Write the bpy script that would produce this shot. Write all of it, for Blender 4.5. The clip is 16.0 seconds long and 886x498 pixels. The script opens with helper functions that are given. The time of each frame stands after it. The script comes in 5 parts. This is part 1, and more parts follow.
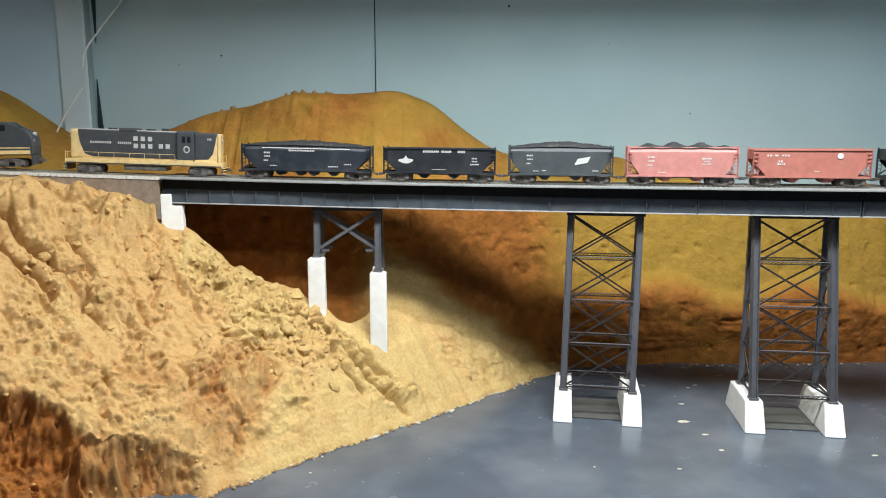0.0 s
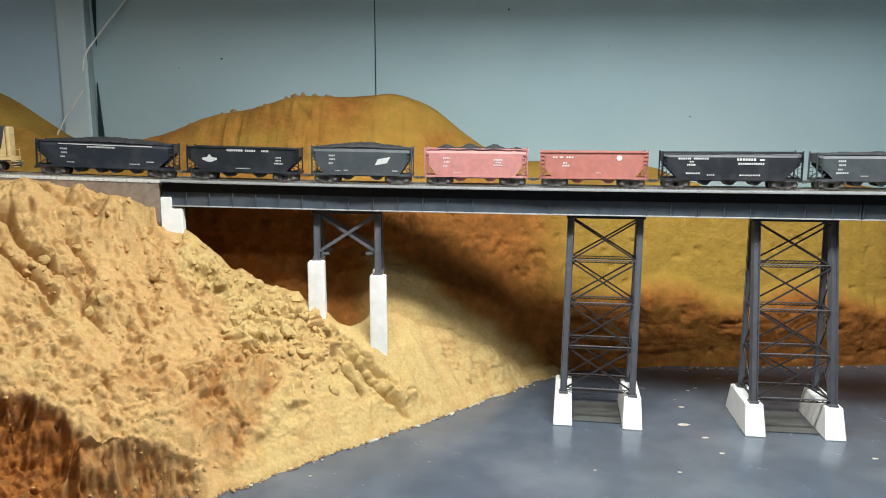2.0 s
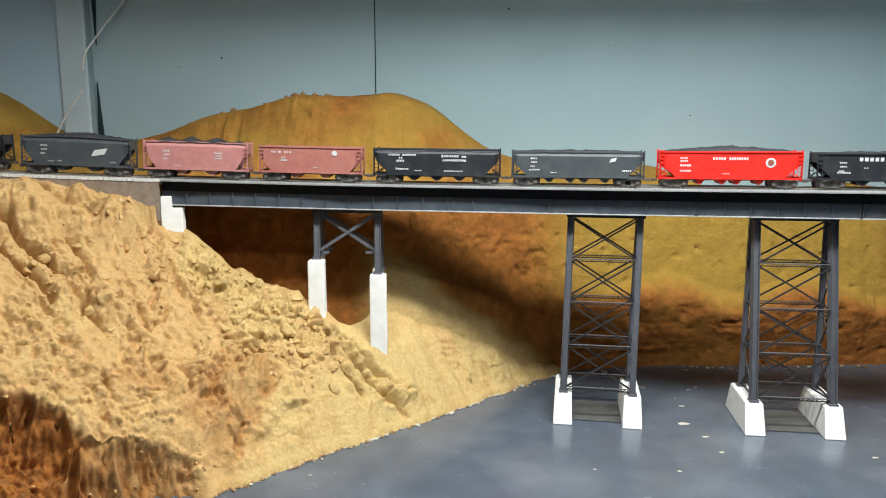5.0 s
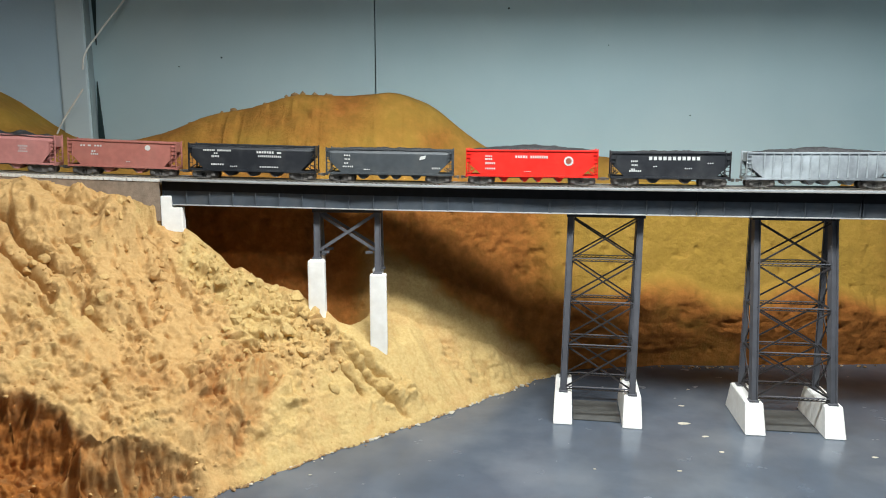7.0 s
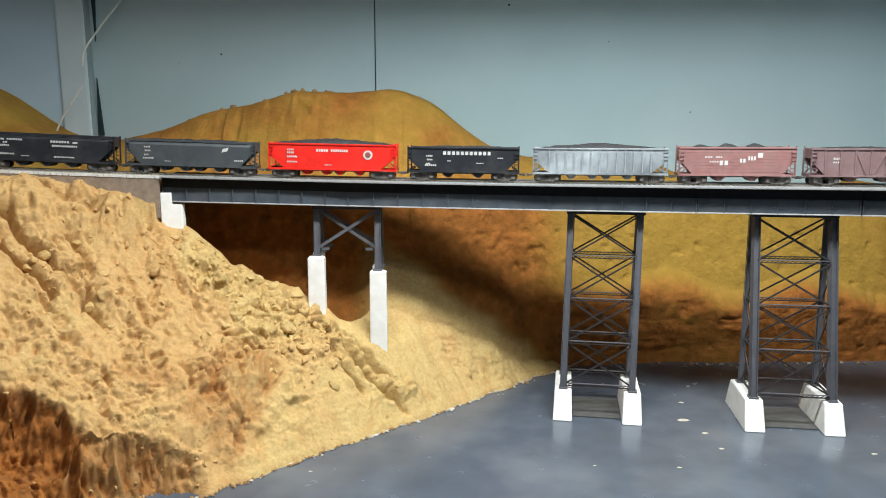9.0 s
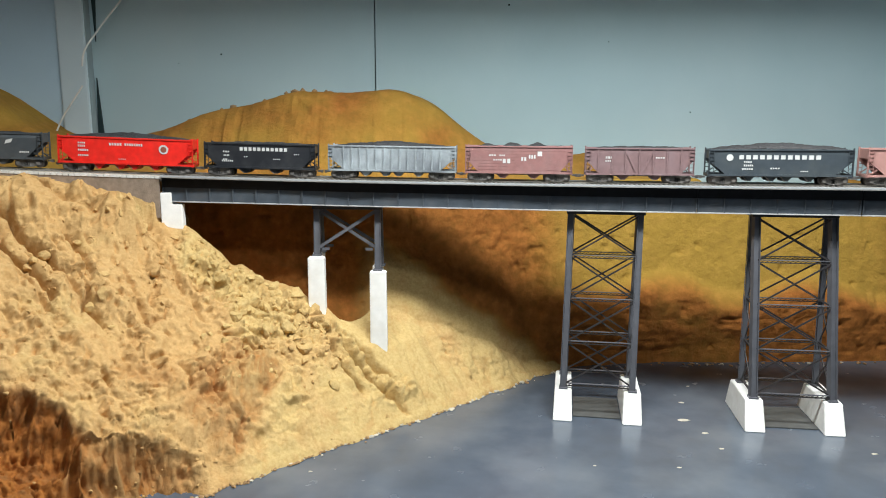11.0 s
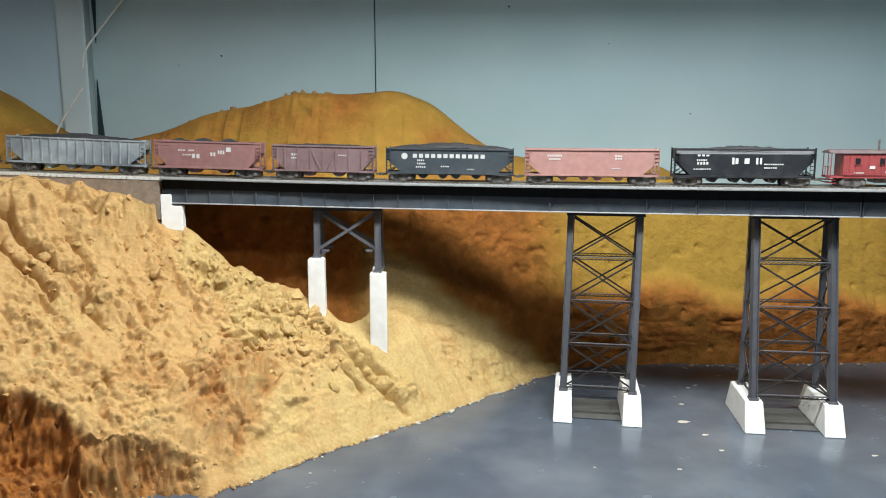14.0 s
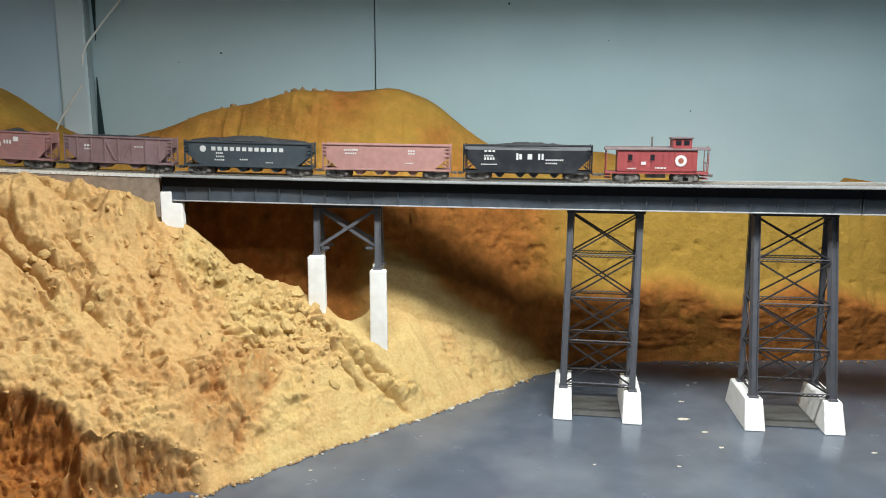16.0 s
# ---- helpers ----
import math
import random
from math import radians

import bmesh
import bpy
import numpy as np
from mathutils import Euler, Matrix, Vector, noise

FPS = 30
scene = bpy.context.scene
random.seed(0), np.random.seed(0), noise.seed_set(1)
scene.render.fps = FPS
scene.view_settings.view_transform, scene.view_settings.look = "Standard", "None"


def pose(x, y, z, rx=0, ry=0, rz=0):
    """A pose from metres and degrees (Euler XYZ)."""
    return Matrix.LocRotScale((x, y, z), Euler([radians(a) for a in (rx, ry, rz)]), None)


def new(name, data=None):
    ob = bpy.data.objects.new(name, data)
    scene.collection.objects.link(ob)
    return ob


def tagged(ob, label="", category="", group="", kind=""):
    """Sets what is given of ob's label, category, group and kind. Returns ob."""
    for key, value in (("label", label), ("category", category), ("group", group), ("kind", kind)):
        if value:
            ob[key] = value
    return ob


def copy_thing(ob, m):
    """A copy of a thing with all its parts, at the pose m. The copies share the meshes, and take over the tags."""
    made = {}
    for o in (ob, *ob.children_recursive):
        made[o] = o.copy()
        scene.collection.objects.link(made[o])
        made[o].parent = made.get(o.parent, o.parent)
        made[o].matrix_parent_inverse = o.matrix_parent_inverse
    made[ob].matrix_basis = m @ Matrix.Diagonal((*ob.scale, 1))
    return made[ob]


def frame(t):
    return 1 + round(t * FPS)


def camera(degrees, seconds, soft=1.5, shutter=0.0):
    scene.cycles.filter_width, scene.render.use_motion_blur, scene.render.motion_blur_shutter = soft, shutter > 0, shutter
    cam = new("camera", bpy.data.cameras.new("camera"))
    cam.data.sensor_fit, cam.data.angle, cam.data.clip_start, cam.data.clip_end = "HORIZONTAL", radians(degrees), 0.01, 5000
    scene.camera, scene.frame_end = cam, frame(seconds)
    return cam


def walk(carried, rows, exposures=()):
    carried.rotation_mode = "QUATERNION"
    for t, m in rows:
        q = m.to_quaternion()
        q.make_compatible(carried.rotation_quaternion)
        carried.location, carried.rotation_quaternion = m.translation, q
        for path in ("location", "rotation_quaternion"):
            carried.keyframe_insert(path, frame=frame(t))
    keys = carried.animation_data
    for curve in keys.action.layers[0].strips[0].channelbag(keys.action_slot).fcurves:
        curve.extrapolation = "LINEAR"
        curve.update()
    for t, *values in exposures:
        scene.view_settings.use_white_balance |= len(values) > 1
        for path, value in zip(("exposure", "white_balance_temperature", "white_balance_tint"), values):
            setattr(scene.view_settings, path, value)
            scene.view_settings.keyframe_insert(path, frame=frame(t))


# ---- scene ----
# A model railway in a room: a coal train crosses a girder viaduct over a painted river.
# The camera stands at x = 0, y = 0 and looks along +y; the river's surface is z = 0.
EYE = 0.40
cam = camera(62.0, 16.0, soft=1.0)
TILT = [(0.0, -0.4), (0.5, -4.2), (1.0, -1.6), (1.5, 0.2), (2.0, 4.8), (2.5, 1.2), (3.0, -1.9), (3.5, -0.4), (4.0, 0.6),
        (5.2, 4.0), (6.5, 8.0), (7.0, 2.8), (7.5, 0.0), (8.0, 0.0), (8.5, 1.5), (9.0, -2.8), (10.2, -3.0), (11.5, -2.6),
        (12.0, -4.0), (12.5, -3.6), (13.0, -2.2), (13.5, -3.6), (14.0, 0.0), (14.5, -4.0), (15.0, -2.0), (15.5, -3.4), (16.0, -4.6)]
walk(cam, [(t, pose(0, 0, EYE, 90 - 9.485 + d * 0.0439, 0, 0)) for t, d in TILT])

# ---- light ----
LAMP_X, LAMP_Y, LAMP_Z = 0.25, 0.62, 0.90
world = bpy.data.worlds.new("world")
world.use_nodes = True
world.node_tree.nodes["Background"].inputs["Color"].default_value = (0.8, 0.9, 1.0, 1)
world.node_tree.nodes["Background"].inputs["Strength"].default_value = 0.05
scene.world = world
scene.view_settings.exposure = 0.0


def area_lamp(name, m, sx, sy, watts, colour):
    data = bpy.data.lights.new(name, "AREA")
    data.shape, data.size, data.size_y, data.energy, data.color = "RECTANGLE", sx, sy, watts, colour
    ob = new(name, data)
    ob.matrix_world = m
    return ob


area_lamp("tube_light", pose(LAMP_X, LAMP_Y, LAMP_Z), 1.06, 0.08, 20.3, (0.94, 0.99, 1.0))
# fill light added out of view behind the camera to lift the shade
area_lamp("fill_light", pose(0.7, -1.2, 2.34), 1.2, 0.3, 20.0, (0.86, 0.95, 1.0))


# ---- materials ----
def rgba(c):
    return (c[0], c[1], c[2], 1.0)


def shade(c, k):
    return tuple(min(1.0, v * k) for v in c)


def material(name, base, rough=0.6, metal=0.0, vary=0.15, scale=60.0, bump=0.0, bump_scale=None, spread=0.0, second=None,
             second_amount=0.0, second_scale=12.0, per_object=0.0, spec=0.5):
    """Noise at two scales over a base colour, a blotchy second colour, and a fine relief."""
    m = bpy.data.materials.new(name)
    m.use_nodes = True
    nt = m.node_tree
    b = nt.nodes["Principled BSDF"]
    b.inputs["Roughness"].default_value, b.inputs["Metallic"].default_value = rough, metal
    b.inputs["Specular IOR Level"].default_value = spec
    co = nt.nodes.new("ShaderNodeTexCoord")
    fine = nt.nodes.new("ShaderNodeTexNoise")
    fine.inputs["Scale"].default_value, fine.inputs["Detail"].default_value = scale, 6.0
    nt.links.new(co.outputs["Object"], fine.inputs["Vector"])
    ramp = nt.nodes.new("ShaderNodeValToRGB")
    ramp.color_ramp.elements[0].position, ramp.color_ramp.elements[1].position = 0.3, 0.7
    ramp.color_ramp.elements[0].color, ramp.color_ramp.elements[1].color = rgba(shade(base, 1 - vary)), rgba(shade(base, 1 + vary))
    nt.links.new(fine.outputs["Fac"], ramp.inputs["Fac"])
    out = ramp.outputs["Color"]
    if second:
        blot = nt.nodes.new("ShaderNodeTexNoise")
        blot.inputs["Scale"].default_value, blot.inputs["Detail"].default_value = second_scale, 5.0
        nt.links.new(co.outputs["Object"], blot.inputs["Vector"])
        r2 = nt.nodes.new("ShaderNodeMapRange")
        r2.inputs["From Min"].default_value, r2.inputs["From Max"].default_value = 0.46, 0.66
        r2.inputs["To Max"].default_value = second_amount
        nt.links.new(blot.outputs["Fac"], r2.inputs["Value"])
        mix = nt.nodes.new("ShaderNodeMixRGB")
        mix.inputs["Color2"].default_value = rgba(second)
        nt.links.new(r2.outputs["Result"], mix.inputs["Fac"])
        nt.links.new(out, mix.inputs["Color1"])
        out = mix.outputs["Color"]
    if per_object:
        info = nt.nodes.new("ShaderNodeObjectInfo")
        hsv = nt.nodes.new("ShaderNodeHueSaturation")
        r3 = nt.nodes.new("ShaderNodeMapRange")
        r3.inputs["To Min"].default_value, r3.inputs["To Max"].default_value = 1 - per_object, 1 + per_object
        nt.links.new(info.outputs["Random"], r3.inputs["Value"])
        nt.links.new(r3.outputs["Result"], hsv.inputs["Value"])
        nt.links.new(out, hsv.inputs["Color"])
        out = hsv.outputs["Color"]
    nt.links.new(out, b.inputs["Base Color"])
    if spread:
        rr = nt.nodes.new("ShaderNodeMapRange")
        rr.inputs["To Min"].default_value, rr.inputs["To Max"].default_value = rough - spread, rough + spread
        nt.links.new(fine.outputs["Fac"], rr.inputs["Value"])
        nt.links.new(rr.outputs["Result"], b.inputs["Roughness"])
    if bump:
        grain = nt.nodes.new("ShaderNodeTexNoise")
        grain.inputs["Scale"].default_value, grain.inputs["Detail"].default_value = bump_scale or scale * 4, 8.0
        nt.links.new(co.outputs["Object"], grain.inputs["Vector"])
        bp = nt.nodes.new("ShaderNodeBump")
        bp.inputs["Strength"].default_value, bp.inputs["Distance"].default_value = bump, 0.002
        nt.links.new(grain.outputs["Fac"], bp.inputs["Height"])
        nt.links.new(bp.outputs["Normal"], b.inputs["Normal"])
    return m


def earth_material():
    """Sand, ochre wash and brown earth, chosen by where each was laid on the plaster shell; brown also paints shade."""
    m = bpy.data.materials.new("scenic_earth")
    m.use_nodes = True
    nt = m.node_tree
    b = nt.nodes["Principled BSDF"]
    b.inputs["Roughness"].default_value = 0.95
    b.inputs["Specular IOR Level"].default_value = 0.15
    co = nt.nodes.new("ShaderNodeTexCoord")

    def noise_node(scale, detail=8.0, rough=0.6):
        n = nt.nodes.new("ShaderNodeTexNoise")
        n.inputs["Scale"].default_value, n.inputs["Detail"].default_value, n.inputs["Roughness"].default_value = scale, detail, rough
        nt.links.new(co.outputs["Object"], n.inputs["Vector"])
        return n

    def ramp_node(src, c0, c1, p0=0.3, p1=0.7):
        r = nt.nodes.new("ShaderNodeValToRGB")
        r.color_ramp.elements[0].position, r.color_ramp.elements[1].position = p0, p1
        r.color_ramp.elements[0].color, r.color_ramp.elements[1].color = rgba(c0), rgba(c1)
        nt.links.new(src, r.inputs["Fac"])
        return r.outputs["Color"]

    def mix_node(fac, a, c):
        n = nt.nodes.new("ShaderNodeMixRGB")
        nt.links.new(fac, n.inputs["Fac"])
        nt.links.new(a, n.inputs["Color1"])
        nt.links.new(c, n.inputs["Color2"])
        return n.outputs["Color"]

    grain, mid, large = noise_node(230.0), noise_node(60.0), noise_node(9.0, 4.0)
    sand = ramp_node(grain.outputs["Fac"], SAND_DARK, SAND_LIGHT)
    tan = ramp_node(grain.outputs["Fac"], TAN_DARK, TAN_LIGHT)
    ochre = ramp_node(mid.outputs["Fac"], OCHRE_DARK, OCHRE_LIGHT)
    brown = ramp_node(mid.outputs["Fac"], BROWN_DARK, BROWN_LIGHT)

    def share(name, spread):
        a = nt.nodes.new("ShaderNodeAttribute")
        a.attribute_name = name
        mm = nt.nodes.new("ShaderNodeMath")
        mm.operation = "MULTIPLY_ADD"
        mm.inputs[1].default_value, mm.inputs[2].default_value = spread, -spread / 2
        nt.links.new(mid.outputs["Fac"], mm.inputs[0])
        s = nt.nodes.new("ShaderNodeMath")
        s.operation = "ADD"
        s.use_clamp = True
        nt.links.new(a.outputs["Fac"], s.inputs[0])
        nt.links.new(mm.outputs["Value"], s.inputs[1])
        return s.outputs["Value"]

    patch = nt.nodes.new("ShaderNodeMapRange")
    patch.inputs["From Min"].default_value, patch.inputs["From Max"].default_value = 0.28, 0.46
    pale = nt.nodes.new("ShaderNodeAttribute")
    pale.attribute_name = "pale"
    less = nt.nodes.new("ShaderNodeMath")
    less.operation = "MULTIPLY_ADD"
    less.inputs[1].default_value = -0.22
    nt.links.new(pale.outputs["Fac"], less.inputs[0])
    nt.links.new(large.outputs["Fac"], less.inputs[2])
    nt.links.new(less.outputs["Value"], patch.inputs["Value"])
    col = mix_node(patch.outputs["Result"], sand, tan)
    col = mix_node(share("ochre", 0.5), col, ochre)
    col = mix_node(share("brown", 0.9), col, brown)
    nt.links.new(col, b.inputs["Base Color"])
    grit = noise_node(700.0, 6.0, 0.7)
    bp = nt.nodes.new("ShaderNodeBump")
    bp.inputs["Strength"].default_value, bp.inputs["Distance"].default_value = 0.45, 0.002
    nt.links.new(grit.outputs["Fac"], bp.inputs["Height"])
    lump = nt.nodes.new("ShaderNodeBump")
    lump.inputs["Strength"].default_value, lump.inputs["Distance"].default_value = 0.50, 0.006
    nt.links.new(noise_node(150.0).outputs["Fac"], lump.inputs["Height"])
    nt.links.new(bp.outputs["Normal"], lump.inputs["Normal"])
    nt.links.new(lump.outputs["Normal"], b.inputs["Normal"])
    return m


SAND_DARK, SAND_LIGHT = (0.50, 0.340, 0.130), (0.63, 0.455, 0.200)
TAN_DARK, TAN_LIGHT = (0.49, 0.295, 0.115), (0.61, 0.390, 0.168)
OCHRE_DARK, OCHRE_LIGHT = (0.30, 0.172, 0.024), (0.43, 0.272, 0.055)
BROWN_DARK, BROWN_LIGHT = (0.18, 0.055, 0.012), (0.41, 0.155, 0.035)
EARTH = earth_material()
WATER = material("painted_water", (0.080, 0.098, 0.125), 0.24, 0, 0.10, 25, 0.05, 90, 0.10, (0.17, 0.19, 0.215), 0.5, 7)
BACKDROP = material("backdrop_paint", (0.40, 0.55, 0.59), 0.75, 0, 0.03, 6, 0.08, 300, 0, (0.49, 0.595, 0.615), 0.5, 1.5)
TIMBER = material("guard_timber_grey", (0.34, 0.36, 0.37), 0.8, 0, 0.12, 160)
FOOTING = material("footing_plate", (0.085, 0.085, 0.080), 0.6, 0, 0.15, 60)
SIDE_PAINT = material("side_panel_paint", (0.44, 0.59, 0.69), 0.75, 0, 0.04, 6, 0.08, 300)
POST_PAINT = material("post_paint", (0.57, 0.69, 0.74), 0.7, 0, 0.04, 8, 0.05, 300)
POST_SHADE = material("post_shade_paint", (0.30, 0.38, 0.40), 0.8, 0, 0.08, 12)
GAP_DARK = material("gap_dark", (0.012, 0.03, 0.032), 0.9)
CONCRETE = material("white_pier_paint", (0.88, 0.87, 0.83), 0.75, 0, 0.05, 90, 0.15, 500, 0, (0.62, 0.55, 0.44), 0.25, 30)
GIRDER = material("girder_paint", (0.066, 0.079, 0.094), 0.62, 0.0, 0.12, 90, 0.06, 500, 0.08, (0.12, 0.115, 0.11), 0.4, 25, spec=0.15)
# black that stands in for the shade under the deck
DECK_SHADE = material("deck_shade_black", (0.012, 0.013, 0.015), 0.6, 0.0, 0.2, 90, 0.05, 400, spec=0.2)
STEEL = material("tower_steel_paint", (0.098, 0.100, 0.112), 0.55, 0.0, 0.12, 90, 0.05, 500, 0.08)
STEEL_DARK = material("tower_bracing_paint", (0.034, 0.030, 0.030), 0.5, 0.1, 0.15, 120)
RAIL = material("nickel_rail", (0.62, 0.58, 0.52), 0.28, 0.9, 0.08, 200)
TIE = material("tie_grey", (0.27, 0.255, 0.235), 0.9, 0, 0.25, 220, 0.2)
BALLAST = material("ballast", (0.42, 0.36, 0.28), 0.95, 0, 0.35, 500, 0.6, 700)
DECK = material("deck_board", (0.25, 0.235, 0.215), 0.8, 0, 0.15, 120, 0.1)
CORK = material("roadbed_side", (0.25, 0.19, 0.14), 0.9, 0, 0.2, 140, 0.3)
WHITE_EDGE = material("worn_flange", (0.40, 0.39, 0.38), 0.6, 0, 0.2, 90)
COAL = material("coal_load", (0.030, 0.029, 0.030), 0.55, 0, 0.5, 300, 0.8, 420, 0.15)
TRUCK = material("truck_black", (0.11, 0.105, 0.10), 0.42, 0.2, 0.4, 200, 0, None, 0.1, (0.22, 0.20, 0.18), 0.8, 90)
PEBBLE = material("shore_crumb", (0.50, 0.42, 0.30), 0.95, 0, 0.3, 200)
WHEEL = material("wheel_steel", (0.16, 0.14, 0.13), 0.4, 0.7, 0.2, 200)
LETTER = material("lettering_white", (0.55, 0.55, 0.53), 0.7, 0, 0.06, 200)
ROOM = material("room_wall_paint", (0.38, 0.39, 0.39), 0.85, 0, 0.05, 4)
ROOM_FLOOR = material("room_floor_vinyl", (0.22, 0.20, 0.18), 0.6, 0, 0.1, 8)
STRIP_WHITE = material("strip_white", (0.66, 0.65, 0.61), 0.8, 0, 0.12, 200)
FIXTURE = material("fixture_enamel", (0.75, 0.75, 0.72), 0.5)
WIRE = material("wire_white", (0.70, 0.70, 0.66), 0.5)


# ---- mesh helpers ----
def finish(name, bm, mat, smooth=False):
    me = bpy.data.meshes.new(name)
    bmesh.ops.recalc_face_normals(bm, faces=bm.faces[:])
    bm.to_mesh(me)
    bm.free()
    if smooth:
        me.polygons.foreach_set("use_smooth", [True] * len(me.polygons))
    me.materials.append(mat)
    return me


def part(name, bm, mat, parent, label="", smooth=False):
    ob = new(name, finish(name, bm, mat, smooth))
    ob.parent = parent
    if label:
        tagged(ob, label)
    return ob


def thing(name, label, category, group="", m=None, kind=""):
    ob = new(name)
    ob.empty_display_size = 0.02
    if m is not None:
        ob.matrix_world = m
    return tagged(ob, label, category, group, kind)


def box(bm, x0, x1, y0, y1, z0, z1, bevel=0.0):
    r = bmesh.ops.create_cube(bm, size=1.0)
    for v in r["verts"]:
        v.co = Vector(((x0 + x1) / 2 + v.co.x * (x1 - x0), (y0 + y1) / 2 + v.co.y * (y1 - y0), (z0 + z1) / 2 + v.co.z * (z1 - z0)))
    if bevel:
        es = list({e for v in r["verts"] for e in v.link_edges})
        bmesh.ops.bevel(bm, geom=es, offset=bevel, segments=2, affect="EDGES", profile=0.6)
    return bm


def prism(bm, pts, y0, y1):
    """A polygon in x and z, drawn out from y0 to y1."""
    a = [bm.verts.new((x, y0, z)) for x, z in pts]
    b = [bm.verts.new((x, y1, z)) for x, z in pts]
    bm.faces.new(a)
    bm.faces.new(b[::-1])
    for i in range(len(pts)):
        j = (i + 1) % len(pts)
        bm.faces.new((a[j], a[i], b[i], b[j]))
    return bm


def prism_x(bm, pts, x0, x1):
    """A polygon in y and z, drawn out from x0 to x1."""
    a = [bm.verts.new((x0, y, z)) for y, z in pts]
    b = [bm.verts.new((x1, y, z)) for y, z in pts]
    bm.faces.new(a)
    bm.faces.new(b[::-1])
    for i in range(len(pts)):
        j = (i + 1) % len(pts)
        bm.faces.new((a[j], a[i], b[i], b[j]))
    return bm


def beam(bm, p, q, w, h):
    """A bar of section w by h from p to q."""
    p, q = Vector(p), Vector(q)
    d = q - p
    m = Matrix.Translation((p + q) / 2) @ d.to_track_quat("X", "Z").to_matrix().to_4x4() @ Matrix.Diagonal((d.length, w, h, 1))
    bmesh.ops.create_cube(bm, size=1.0, matrix=m)
    return bm


def tube(bm, c, r, length, axis="Y", n=14, r2=None):
    turn = {"Z": Matrix(), "Y": Matrix.Rotation(math.pi / 2, 4, "X"), "X": Matrix.Rotation(math.pi / 2, 4, "Y")}[axis]
    bmesh.ops.create_cone(bm, cap_ends=True, segments=n, radius1=r, radius2=r if r2 is None else r2, depth=length,
                          matrix=Matrix.Translation(c) @ turn)
    return bm


# ---- the line of the track ----
def line_y(x):
    x = np.clip(x, -0.62, 0.66)
    return 1.02 - 0.09 * x - 0.168 * x * x + 0.10 * x ** 3


def line_slope(x):
    x = np.clip(x, -0.62, 0.66)
    return -0.09 - 0.336 * x + 0.30 * x * x


def track_y(x):
    lo, hi = np.minimum(x + 0.62, 0), np.maximum(x - 0.66, 0)
    return line_y(x) - 0.25 * line_slope(-0.62) * (1 - np.exp(lo / 0.25)) + 0.25 * line_slope(0.66) * (1 - np.exp(-hi / 0.25))


def deck_z(x):
    """The lower edge of the tie strip."""
    x = np.clip(x, -0.62, 0.66)
    return 0.3212 - 0.011 * x + 0.026 * x * x - 0.015 * x ** 3


XS = np.linspace(-3.6, 3.6, 7201)
YS = track_y(XS)
SS = np.concatenate([[0], np.cumsum(np.hypot(np.diff(XS), np.diff(YS)))])
SS -= np.interp(0.0, XS, SS)
TIE_H, RAIL_H = 0.0022, 0.0013


def at_x(x, side=0.0, up=0.0):
    """A pose on the track at x, its own x axis along the line, moved sideways (away from the camera) and up from the strip's lower edge."""
    y = float(track_y(x))
    a = math.atan2(float(track_y(x + 0.005)) - float(track_y(x - 0.005)), 0.01)
    g = math.atan2(float(deck_z(x + 0.02)) - float(deck_z(x - 0.02)), 0.04)
    return pose(x - side * math.sin(a), y + side * math.cos(a), float(deck_z(x)) + up, 0, math.degrees(-g), math.degrees(a))


def at_s(s, side=0.0, up=0.0):
    return at_x(float(np.interp(s, SS, XS)), side, up)


# ---- room and backdrop ----
def setting(name, bm, mat, label, category):
    ob = new(name, finish(name, bm, mat))
    return tagged(ob, label, category, kind="structure")


WALL_Y = 1.36


